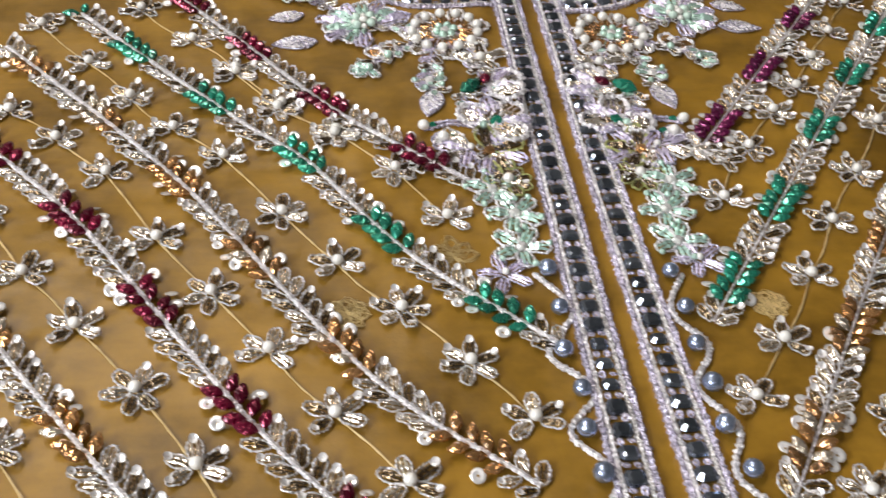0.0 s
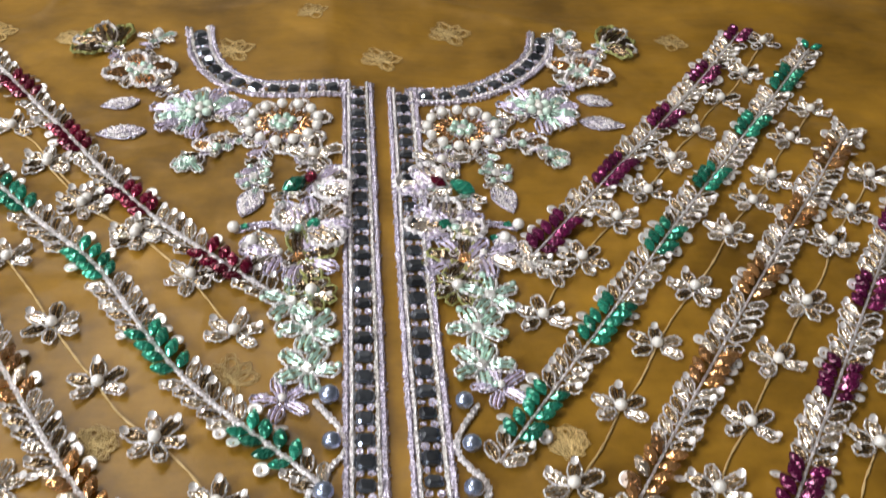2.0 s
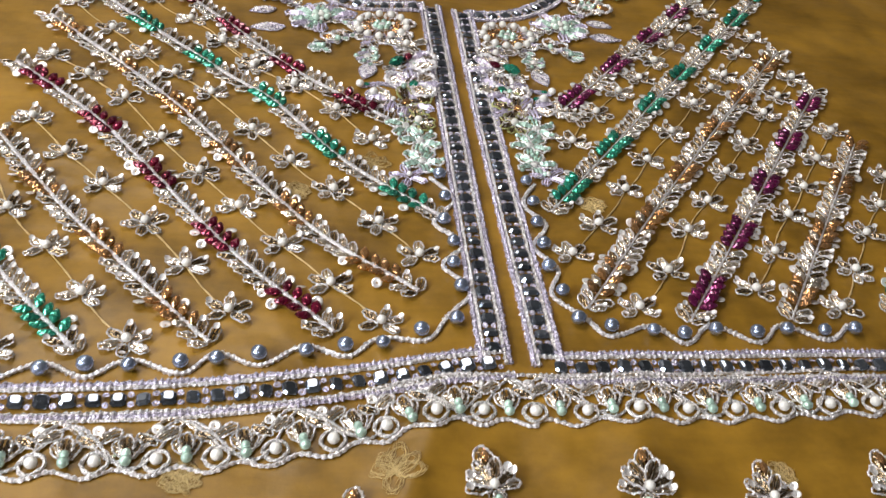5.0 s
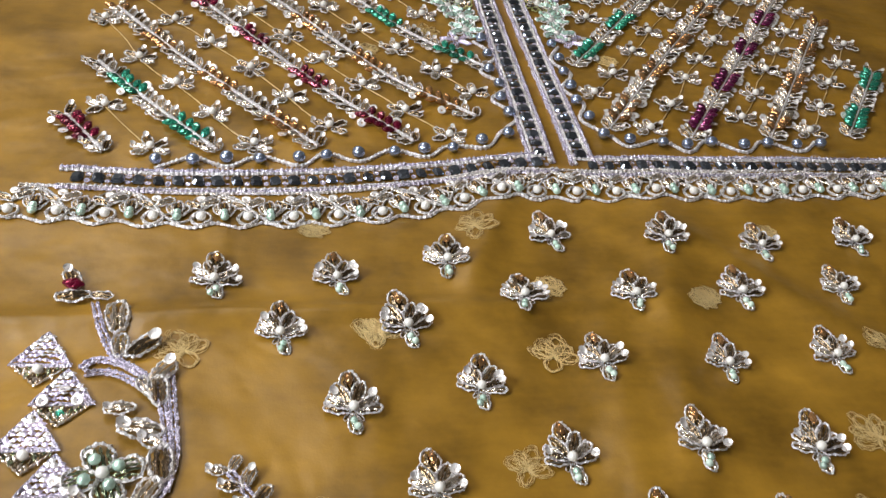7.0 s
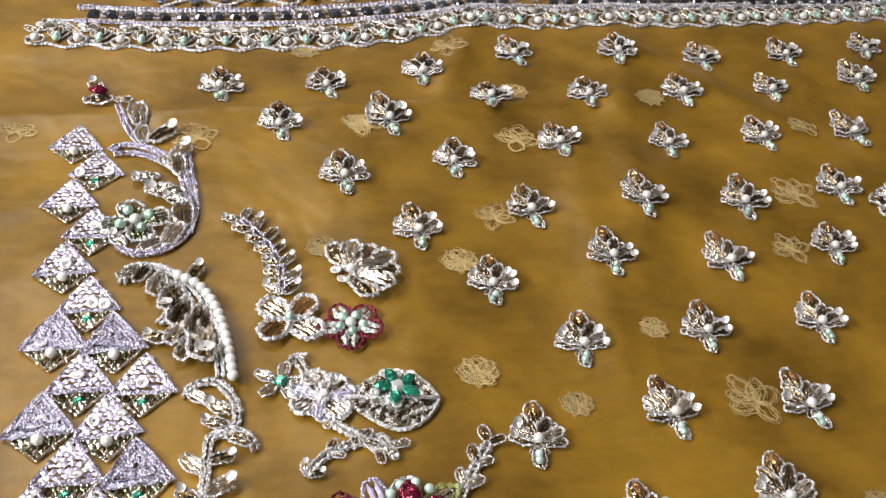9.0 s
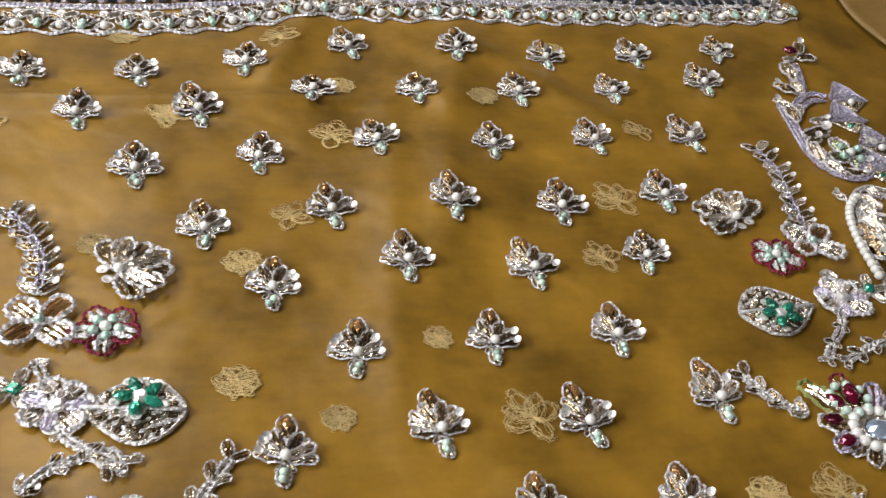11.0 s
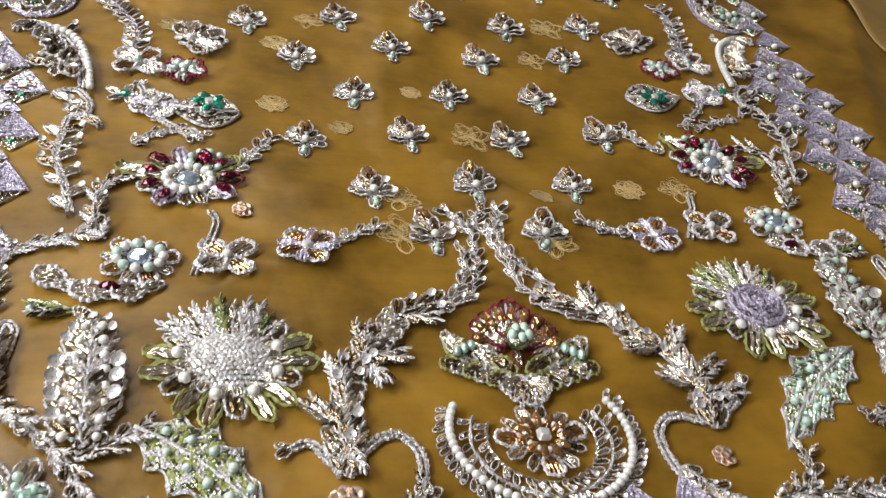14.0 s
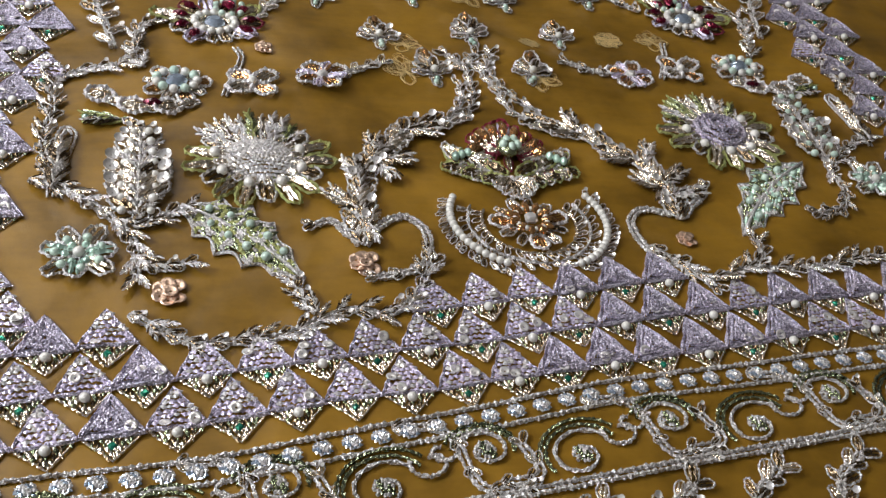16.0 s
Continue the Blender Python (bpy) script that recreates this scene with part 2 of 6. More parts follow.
def tube(bm, pts, r, sides=6, twist=0.0, rough=0.0, mat=0, closed=False, taper=False, bead=0.0):
    """A tube or twisted cord along points (Vectors); bead pinches every second ring."""
    n = len(pts)
    rings, run = [], 0.0
    for i, p0 in enumerate(pts):
        a, b = pts[(i - 1) % n if closed else max(i - 1, 0)], pts[(i + 1) % n if closed else min(i + 1, n - 1)]
        d = (b - a).normalized()
        side = d.cross(Vector((0, 0, 1)))
        side = side.normalized() if side.length > 1e-4 else Vector((1, 0, 0))
        up = side.cross(d)
        if i:
            run += (p0 - pts[i - 1]).length
        k = 1.0 + (bead if i % 2 else -bead)
        if taper:
            k *= 0.25 + 0.75 * math.sin(math.pi * min(1.0, 0.12 + i / max(1, n - 1) * 0.8))
        ring = []
        for j in range(sides):
            th = math.tau * j / sides
            rr = r * k * (1 + twist * math.sin(2 * th + run * 2600) + rough * random.uniform(-1, 1))
            ring.append(bm.verts.new(p0 + (side * math.cos(th) + up * math.sin(th)) * rr))
        rings.append(ring)
    for i in range(n if closed else n - 1):
        a, b = rings[i], rings[(i + 1) % n]
        for j in range(sides):
            fc = bm.faces.new((a[j], a[(j + 1) % sides], b[(j + 1) % sides], b[j]))
            fc.material_index = mat
    if not closed:
        bm.faces.new(rings[0][::-1]).material_index = mat
        bm.faces.new(rings[-1]).material_index = mat


def curve(ctrl, step):
    """Evenly spaced points on a smooth line through control points (x, y)."""
    c = [Vector(p) for p in ctrl]
    c = [c[0] * 2 - c[1]] + c + [c[-1] * 2 - c[-2]]
    dense = []
    for i in range(1, len(c) - 2):
        for k in range(24):
            t = k / 24
            dense.append(0.5 * (2 * c[i] + (c[i + 1] - c[i - 1]) * t + (2 * c[i - 1] - 5 * c[i] + 4 * c[i + 1] - c[i + 2]) * t * t
                                + (3 * c[i] - c[i - 1] - 3 * c[i + 1] + c[i + 2]) * t ** 3))
    dense.append(c[-2])
    run = [0.0]
    for a, b in zip(dense, dense[1:]):
        run.append(run[-1] + (b - a).length)
    count = max(2, round(run[-1] / step) + 1)
    out, j = [], 0
    for i in range(count):
        s = run[-1] * i / (count - 1)
        while j < len(run) - 2 and run[j + 1] < s:
            j += 1
        t = (s - run[j]) / max(1e-9, run[j + 1] - run[j])
        p0 = dense[j].lerp(dense[j + 1], max(0.0, min(1.0, t)))
        d = (dense[j + 1] - dense[j]).normalized()
        out.append((p0, d))
    return out


def cord_mesh(name, ctrl, r, mat, offset=0.0, lift=0.0, twist=0.3, origin=(0, 0), wave=0.0, period=0.02, phase=0.0, step=0.0012, rough=0.1):
    """A cord laid on the cloth along control points, moved sideways by offset."""
    bm = bmesh.new()
    pts, run, last = [], 0.0, None
    for p0, d in curve(ctrl, step):
        if last is not None:
            run += (p0 - last).length
        last = p0
        side = Vector((-d.y, d.x))
        q = p0 + side * (offset + wave * math.sin(run / period * math.tau + phase))
        pts.append(Vector((q.x - origin[0], q.y - origin[1], cz(q.x, q.y) + lift + r * 0.8)))
    tube(bm, pts, r, 5, 0, rough + 0.16, bead=0.24)
    return mesh_of(bm, name, mat, smooth=False)


def leaf_mesh(name, length, width, rim, core, r=0.0006, bulge=0.0012, tip=1.0, disc=None):
    """A looped petal: a rim of cut beads round two or more long beads, root at the origin, along +y; disc: a sequin sewn at the tip."""
    bm = bmesh.new()
    n, pts = 30, []
    for i in range(n):
        th = math.tau * i / n
        yy = 0.5 - 0.5 * math.cos(th)
        ww = math.sin(th) * (1 - 0.18 * tip * math.cos(th)) + random.uniform(-0.05, 0.05)
        pts.append(Vector((ww * width / 2, yy * length, r + 0.0004 * math.sin(5 * th) + random.uniform(0, 0.0003))))
    tube(bm, pts, r, 4, 0.0, 0.25, 0, closed=True, bead=0.34)
    lanes, thick = ((-0.17, 0.17), 0.150) if width < 0.009 else ((-0.31, -0.1, 0.1, 0.31), 0.075)
    for s in lanes:
        cut = 0.10 if abs(s) < 0.25 else 0.2
        line = [Vector((s * width + random.uniform(-1, 1) * 0.0002, length * (cut + (1 - 2 * cut) * k / 6), bulge * (0.6 + 0.5 * math.sin(math.pi * k / 6)))) for k in range(7)]
        tube(bm, line, width * thick, 4, 0, 0.2, 1, taper=True, bead=0.2)
    if disc:
        c, m, a = Vector((random.uniform(-1, 1) * width * 0.12, length * 0.88, bulge + 0.0012)), 9, random.uniform(-0.4, 0.4)
        ring = []
        for rr, zz in ((0.0003, 0.0), (0.0013, 0.0002), (0.0020, 0.0007), (0.0020, 0.0004), (0.0010, -0.0002)):
            ring.append([bm.verts.new(c + Vector((math.cos(math.tau * j / m) * rr, math.sin(math.tau * j / m) * rr, zz + math.sin(math.tau * j / m + a) * rr * 0.3))) for j in range(m)])
        for ra, rb in zip(ring, ring[1:]):
            for j in range(m):
                bm.faces.new((ra[j], ra[(j + 1) % m], rb[(j + 1) % m], rb[j])).material_index = 2
    return mesh_of(bm, name, rim, core, *((disc,) if disc else ()), smooth=False)


def drop_mesh(name, length, width, height, mat, sides=7):
    """A faceted pear-shaped crystal lying down along +y."""
    bm = bmesh.new()
    prof = ((0.0, 0.10), (0.14, 0.55), (0.34, 0.95), (0.55, 1.0), (0.78, 0.75), (0.95, 0.35), (1.0, 0.08))
    rings = []
    for k, (yy, w) in enumerate(prof):
        rings.append([bm.verts.new((math.cos(math.tau * (j + 0.5 * (k % 2)) / sides) * w * width / 2, yy * length,
                                    height / 2 + math.sin(math.tau * (j + 0.5 * (k % 2)) / sides) * w * height / 2)) for j in range(sides)])
    for a, b in zip(rings, rings[1:]):
        for j in range(sides):
            bm.faces.new((a[j], a[(j + 1) % sides], b[(j + 1) % sides], b[j]))
    bm.faces.new(rings[0][::-1]), bm.faces.new(rings[-1])
    return mesh_of(bm, name, mat, smooth=False)


def ball_mesh(name, r, mat, level=2, flat=0.9):
    bm = bmesh.new()
    bmesh.ops.create_icosphere(bm, subdivisions=level, radius=r)
    for v in bm.verts:
        v.co.z = v.co.z * flat + r * flat
    return mesh_of(bm, name, mat)


def sequin_mesh(name, r, mat):
    """A cupped sequin with a hole and a thin edge."""
    bm = bmesh.new()
    n = 10
    rings = [[bm.verts.new((math.cos(math.tau * j / n) * rr * r, math.sin(math.tau * j / n) * rr * r, zz * r)) for j in range(n)]
             for rr, zz in ((0.18, 0.05), (0.6, 0.1), (1.0, 0.3), (1.0, 0.22), (0.55, 0.0))]
    for a, b in zip(rings, rings[1:]):
        for j in range(n):
            bm.faces.new((a[j], a[(j + 1) % n], b[(j + 1) % n], b[j]))
    return mesh_of(bm, name, mat)


def stone_mesh(name, w, h, t, mat):
    """A step-cut rectangular rhinestone."""
    bm = bmesh.new()
    rings = []
    for k, zz in ((0.9, 0.0), (1.0, 0.35), (0.82, 0.75), (0.55, 1.0)):
        rings.append([bm.verts.new((sx * w / 2 * k * cx, sy * h / 2 * k * cy, zz * t)) for sx, sy, cx, cy in
                      ((1, -1, 1, .6), (1, 1, 1, .6), (1, 1, .65, 1), (-1, 1, .65, 1), (-1, 1, 1, .6), (-1, -1, 1, .6), (-1, -1, .65, 1), (1, -1, .65, 1))])
    for a, b in zip(rings, rings[1:]):
        for j in range(8):
            bm.faces.new((a[j], a[(j + 1) % 8], b[(j + 1) % 8], b[j]))
    bm.faces.new(rings[0][::-1]), bm.faces.new(rings[-1])
    return mesh_of(bm, name, mat, smooth=False)


# ---- the room and the supports ----
def slab(name, x0, x1, y0, y1, z0, z1, mat, label="", category="", bevel=0.0, kind=""):
    bm = bmesh.new()
    bmesh.ops.create_cube(bm, size=1)
    for v in bm.verts:
        v.co = Vector(((x0 + x1) / 2 + v.co.x * (x1 - x0), (y0 + y1) / 2 + v.co.y * (y1 - y0), (z0 + z1) / 2 + v.co.z * (z1 - z0)))
    if bevel:
        bmesh.ops.bevel(bm, geom=list(bm.edges), offset=bevel, segments=4, affect="EDGES", profile=0.6)
    ob = new(name, mesh_of(bm, name, mat, smooth=bool(bevel)))
    return tagged(ob, label, category, "", kind)


slab("floor", -2.2, 2.2, -2.4, 2.4, -0.80, -0.75, FLOOR, "plain grey floor under the table", "floor", kind="structure")
slab("ceiling", -2.2, 2.2, -2.4, 2.4, 1.75, 1.8, WALL, "plain pale ceiling", "ceiling", kind="structure")
slab("wall_north", -2.2, 2.2, 2.4, 2.5, -0.75, 1.75, WALL, "plain pale painted wall", "wall", kind="structure")
slab("wall_south", -2.2, 2.2, -2.5, -2.4, -0.75, 1.75, WALL, "plain pale painted wall", "wall", kind="structure")
slab("wall_east", 2.2, 2.3, -2.4, 2.4, -0.75, 1.75, WALL, "plain pale painted wall", "wall", kind="structure")
# unseen panel added to back the left fill light; no window is known here
slab("window_1", -1.00, -0.96, -0.90, 0.10, 0.25, 1.05, WHITE_CLOTH, "unseen pale panel added behind the side fill light", "window", kind="structure")
slab("wall_west", -1.10, -1.00, -2.4, 2.4, -0.75, 1.75, WALL, "plain pale painted wall", "wall", kind="structure")

table = tagged(new("table"), "brown table hidden under the spread fabric", "table")
for nm, x0, x1, y0, y1, z0, z1 in (("tabletop", -0.6, 0.6, -1.0, 0.53, -0.045, -0.008), ("leg", -0.56, -0.50, -0.96, -0.90, -0.75, -0.045), ("leg", 0.50, 0.56, -0.96, -0.90, -0.75, -0.045),
                                   ("leg", -0.56, -0.50, 0.46, 0.52, -0.75, -0.045), ("leg", 0.50, 0.56, 0.46, 0.52, -0.75, -0.045)):
    ob = slab(nm, x0, x1, y0, y1, z0, z1, TABLE, bevel=0.004)
    ob.parent = table


def cloth():
    """The spread fabric: one rippled sheet with an uneven raw edge at the top."""
    bm = bmesh.new()
    nx, ny = 300, 430
    grid = []
    for j in range(ny + 1):
        row = []
        for i in range(nx + 1):
            x = -0.55 + 1.1 * i / nx
            top = 0.543 + 0.006 * noise.noise(Vector((x * 9, 1.7, 0))) + 0.002 * noise.noise(Vector((x * 60, 4.7, 0))) + 0.02 * x
            y = -0.95 + (top + 0.95) * j / ny
            row.append(bm.verts.new((x, y, cz(x, y))))
        grid.append(row)
    for j in range(ny):
        for i in range(nx):
            bm.faces.new((grid[j][i], grid[j][i + 1], grid[j + 1][i + 1], grid[j + 1][i]))
    ob = new("embroidered_fabric", mesh_of(bm, "embroidered_fabric", CLOTH))
    return tagged(ob, "mustard gold organza panel spread flat with creases and a raw edge", "fabric")


fabric = cloth()


def top_edge(x):
    return 0.543 + 0.006 * noise.noise(Vector((x * 9, 1.7, 0))) + 0.002 * noise.noise(Vector((x * 60, 4.7, 0))) + 0.02 * x


def hem_fold():
    """The top edge turned over as a narrow rounded fold."""
    bm = bmesh.new()
    rows = []
    for i in range(221):
        x = -0.55 + 1.1 * i / 220
        e, w = top_edge(x), 0.017 + 0.004 * noise.noise(Vector((x * 14, 8.2, 0)))
        prof = ((-w, 0.0006), (-w, 0.0015), (-w * 0.5, 0.0021), (-0.002, 0.0022), (0.001, 0.0012), (0.0005, -0.001))
        rows.append([bm.verts.new((x, e + dy, cz(x, e + dy) + dz + 0.001 * noise.noise(Vector((x * 40, dy * 200, 0))))) for dy, dz in prof])
    for a, b in zip(rows, rows[1:]):
        for j in range(5):
            bm.faces.new((a[j], b[j], b[j + 1], a[j + 1]))
    part("hem_fold", mesh_of(bm, "hem_fold", FOLD), fabric, label="narrow turned-over raw top edge")
    g = random.Random(5)
    for k in range(70):
        x = g.uniform(-0.34, 0.36) if k < 45 else g.gauss(0.06, 0.03)
        e, a = top_edge(x), g.uniform(0.3, 2.8)
        ln = g.uniform(0.004, 0.014)
        pts = [Vector((x + math.cos(a) * ln * t + g.uniform(-1, 1) * 0.001, e + math.sin(a) * ln * t * 0.8, cz(x, e) + 0.003 + 0.002 * math.sin(t * 3))) for t in (0, 0.33, 0.66, 1)]
        bm = bmesh.new()
        tube(bm, pts, 0.00015, 4)
        part("frayed_thread", mesh_of(bm, "frayed_thread", FLOAT), fabric, label="loose frayed thread")


hem_fold()

# a loose flap of the same cloth and the seats behind the table
def flap():
    bm = bmesh.new()
    grid = []
    for j in range(61):
        row = []
        for i in range(41):
            v = j / 60
            y = -0.34 + 0.62 * v
            x0 = 0.305 + 0.012 * math.sin(v * 7) + 0.02 * abs(v - 0.5)
            x = x0 + 0.24 * i / 40
            z = cz(x, y) + 0.003 + 0.006 * noise.noise(Vector((x * 12, y * 12, 3.0))) + 0.004 * noise.noise(Vector((x * 34, y * 20, 5.0))) + 0.006 * min(1, i / 5)
            row.append(bm.verts.new((x, y, z)))
        grid.append(row)
    for j in range(60):
        for i in range(40):
            bm.faces.new((grid[j][i], grid[j][i + 1], grid[j + 1][i + 1], grid[j + 1][i]))
    ob = new("fabric_flap", mesh_of(bm, "fabric_flap", FLAP))
    md = ob.modifiers.new("thick", "SOLIDIFY")
    md.thickness = 0.0006
    return tagged(ob, "lighter crumpled flap of the mustard organza", "fabric")


flap()


def seat(name, x0, x1, y0, y1, top, mat, label):
    """An upholstered block with soft edges and a seam line."""
    ob = tagged(new(name), label, "seat", "seats behind the table")
    c = slab("cushion", x0, x1, y0, y1, top - 0.16, top, mat, bevel=0.022)
    b = slab("base", x0 + 0.01, x1 - 0.01, y0 + 0.01, y1, -0.75, top - 0.162, mat, bevel=0.006)
    c.parent = b.parent = ob
    bm = bmesh.new()
    tube(bm, [Vector((x0 + 0.012 + (x1 - x0 - 0.024) * k / 20, y0 + 0.012, top - 0.004)) for k in range(21)], 0.0022, 6, 0, 0.1)
    part("piping", mesh_of(bm, "piping", mat), ob)


seat("leather_seat", -0.058, 0.124, 0.575, 1.05, -0.035, LEATHER, "black leather seat block with rounded edges")
seat("leather_seat", 0.134, 0.330, 0.590, 1.05, -0.030, LEATHER, "black leather seat block with rounded edges")
seat("leatherette_seat", -0.62, -0.072, 0.575, 1.05, -0.045, GREEN_DARK, "dark green leatherette seat block")
bm = bmesh.new()
tube(bm, [Vector((-0.065, 0.566 + 0.02 * k, -0.03)) for k in range(24)], 0.0045, 8, 0, 0.25)
bar = new("chrome_strip", mesh_of(bm, "chrome_strip", CHROME, smooth=False))
tagged(bar, "narrow sparkling chrome strip lying between two seats", "strip")


def white_cloth():
    bm = bmesh.new()
    grid = []
    for j in range(31):
        row = []
        for i in range(31):
            u, v = i / 30, j / 30
            x, y = 0.378 + 0.24 * u - 0.03 * (1 - v), 0.562 + 0.24 * v + 0.05 * (1 - u) * v
            z = -0.012 + 0.02 * noise.noise(Vector((x * 18, y * 18, 1))) + 0.03 * u
            row.append(bm.verts.new((x, y, z)))
        grid.append(row)
    for j in range(30):
        for i in range(30):
            bm.faces.new((grid[j][i], grid[j][i + 1], grid[j + 1][i + 1], grid[j + 1][i]))
    ob = new("white_cloth", mesh_of(bm, "white_cloth", WHITE_CLOTH))
    md = ob.modifiers.new("thick", "SOLIDIFY")
    md.thickness = 0.002
    tagged(ob, "crumpled white cotton cloth on the leather seat", "cloth")


white_cloth()

# ---- shared small pieces ----
PETAL = leaf_mesh("petal", 0.0115, 0.0064, SILVER, SMOKE)
PETAL_LIGHT = leaf_mesh("petal", 0.0115, 0.0064, SILVER, CHAMPAGNE)
LEAF = leaf_mesh("leaf", 0.0118, 0.0060, SILVER, SMOKE)
LEAF_LIGHT = leaf_mesh("leaf", 0.0118, 0.0060, SILVER, CHAMPAGNE)
TIPPED_PETALS = [leaf_mesh("petal", 0.0115, 0.0064, SILVER, core, disc=SEQUIN) for core in (SMOKE, CHAMPAGNE, SMOKE, CHAMPAGNE)]
TIPPED_LEAVES = [leaf_mesh("leaf", 0.0118, 0.0060, SILVER, core, disc=SEQUIN) for core in (SMOKE, CHAMPAGNE, SMOKE, CHAMPAGNE)]


def plume_mesh(rib, light, dark):
    """A pointed feathered leaf: slanting long beads on both sides of a rib, along +y."""
    bm = bmesh.new()
    tube(bm, [Vector((0.0006 * math.sin(k), 0.020 * k / 14, 0.0016)) for k in range(15)], 0.0006, 4, 0, 0.2, 0, bead=0.3)
    for k in range(8):
        for s in (-1, 1):
            y, ln, a = 0.001 + 0.0019 * k, 0.0072 * (1 - 0.055 * k) * random.uniform(0.85, 1.1), math.radians(random.uniform(24, 36))
            line = [Vector((s * math.sin(a) * ln * t / 4, y + math.cos(a) * ln * t / 4, 0.0010 + 0.0008 * math.sin(math.pi * t / 4))) for t in range(5)]
            tube(bm, line, random.uniform(0.0006, 0.0008), 4, 0, 0.2, 1 if random.random() < 0.6 else 2, taper=True)
    return mesh_of(bm, "plume", rib, light, dark, smooth=False)


OLIVE_PLUME = plume_mesh(LIME, GREEN_BUGLE, LIME)
PLUMES = [plume_mesh(SILVER, SILVER, SMOKE), plume_mesh(WHITE, CHAMPAGNE, SMOKE), plume_mesh(WHITE, WHITE, CHAMPAGNE)]
DROPS = {"champagne": drop_mesh("champagne_drop", 0.0092, 0.0052, 0.0040, CHAMPAGNE), "plum": drop_mesh("plum_drop", 0.0092, 0.0058, 0.0042, PLUM), "ruby": drop_mesh("ruby_drop", 0.0092, 0.0058, 0.0042, RUBY), "emerald": drop_mesh("emerald_drop", 0.0092, 0.0055, 0.0042, EMERALD),
         "amber": drop_mesh("amber_drop", 0.0092, 0.0052, 0.0040, AMBER), "mint": drop_mesh("mint_drop", 0.0080, 0.0050, 0.0036, MINT)}
PEARL_MID = ball_mesh("pearl", 0.0022, PEARL)
PEARL_BIG = ball_mesh("pearl", 0.0023, PEARL)
MINT_BALL = ball_mesh("mint_bead", 0.0020, MINT)
MINT_PALE = ball_mesh("mint_bead", 0.0020, MINT_PEARL)
BLUSH_SEQ = sequin_mesh("sequin", 0.0030, BLUSH)
BLUE_BALL = ball_mesh("blue_pearl", 0.0039, BLUE_PEARL)
SEQ = sequin_mesh("sequin", 0.0026, SEQUIN)
TINY_SEQ = sequin_mesh("bridge", 0.0017, LILAC)
GEM = stone_mesh("stone", 0.0078, 0.0070, 0.0030, STONE)
rnd = random.Random(7)


# ---- six-petalled flowers ----
def flower(x, y, turn):
    f = thing("flower_motif", x, y, turn, "silver six-petalled beaded flower with a white pearl centre", "flower", "scattered bodice flowers")
    for k in range(6):
        a = math.tau * k / 6 + rnd.uniform(-0.12, 0.12)
        if k == 3 and rnd.random() < 0.6:
            continue
        # pale cores more frequent at the left: the brighter lit side put into colour
        me = rnd.choice(TIPPED_PETALS) if rnd.random() < 0.6 else PETAL if rnd.random() < (0.42 if x < 0 else 0.6) else PETAL_LIGHT
        part("petal", me, f, -math.sin(a) * 0.0018, math.cos(a) * 0.0018, 0.0004, a, rnd.uniform(0.68, 0.8), rnd.uniform(0.02, 0.16))
    part("pearl", PEARL_MID, f, 0, 0, 0.0012)
    return f


FLOWERS_LEFT = [
    [(-0.1894, 0.3297), (-0.1624, 0.2988), (-0.1415, 0.2725), (-0.1206, 0.2446), (-0.0983, 0.2221)],
    [(-0.1412, 0.2694), (-0.1222, 0.2420), (-0.0979, 0.2240), (-0.0748, 0.1980), (-0.0566, 0.1686)],
    [(-0.2327, 0.3136), (-0.2064, 0.2806), (-0.1848, 0.2523), (-0.1644, 0.2283), (-0.1429, 0.2083), (-0.1190, 0.1720), (-0.0986, 0.1439), (-0.0772, 0.1203), (-0.0560, 0.0949), (-0.0383, 0.0706)],
    [(-0.2327, 0.2428), (-0.2103, 0.2224), (-0.1873, 0.1987), (-0.1638, 0.1592), (-0.1424, 0.1308), (-0.1219, 0.1035), (-0.1007, 0.0758), (-0.0791, 0.0494), (-0.0579, 0.0252)],
    [(-0.2297, 0.1751), (-0.2077, 0.1433), (-0.1858, 0.1169), (-0.1629, 0.0885), (-0.1417, 0.0583), (-0.1216, 0.0291)],
    [(-0.2479, 0.1433), (-0.2241, 0.0957), (-0.2020, 0.0675), (-0.1819, 0.0367), (-0.1601, 0.0099)],
    [(-0.2360, 0.0418), (-0.2102, 0.0037)],
]
FLOWERS_RIGHT = [
    [(0.2092, 0.3950), (0.1885, 0.3623), (0.1683, 0.3346), (0.1467, 0.3032), (0.1286, 0.2790), (0.1114, 0.2525)],
    [(0.0941, 0.2336), (0.0750, 0.2085), (0.0545, 0.1760)],
    [(0.2108, 0.3248), (0.1906, 0.2973), (0.1716, 0.2664), (0.1566, 0.2473), (0.1389, 0.2247), (0.1157, 0.1910), (0.0938, 0.1609), (0.0741, 0.1309), (0.0526, 0.0990), (0.0349, 0.0751)],
    [(0.2178, 0.2680), (0.1986, 0.2419), (0.1811, 0.2189), (0.1573, 0.1826), (0.1363, 0.1525), (0.1166, 0.1230), (0.0979, 0.0960), (0.0787, 0.0636), (0.0583, 0.0374)],
    [(0.2173, 0.2015), (0.1964, 0.1709), (0.1770, 0.1413), (0.1578, 0.1136), (0.1384, 0.0817), (0.1185, 0.0524)],
    [(0.2320, 0.1564), (0.2154, 0.1274), (0.1958, 0.1011), (0.1769, 0.0711), (0.1571, 0.0417)],
]
for rows in (FLOWERS_LEFT, FLOWERS_RIGHT):
    for row in rows:
        for x, y in row:
            flower(x, y, rnd.uniform(-0.3, 0.3))


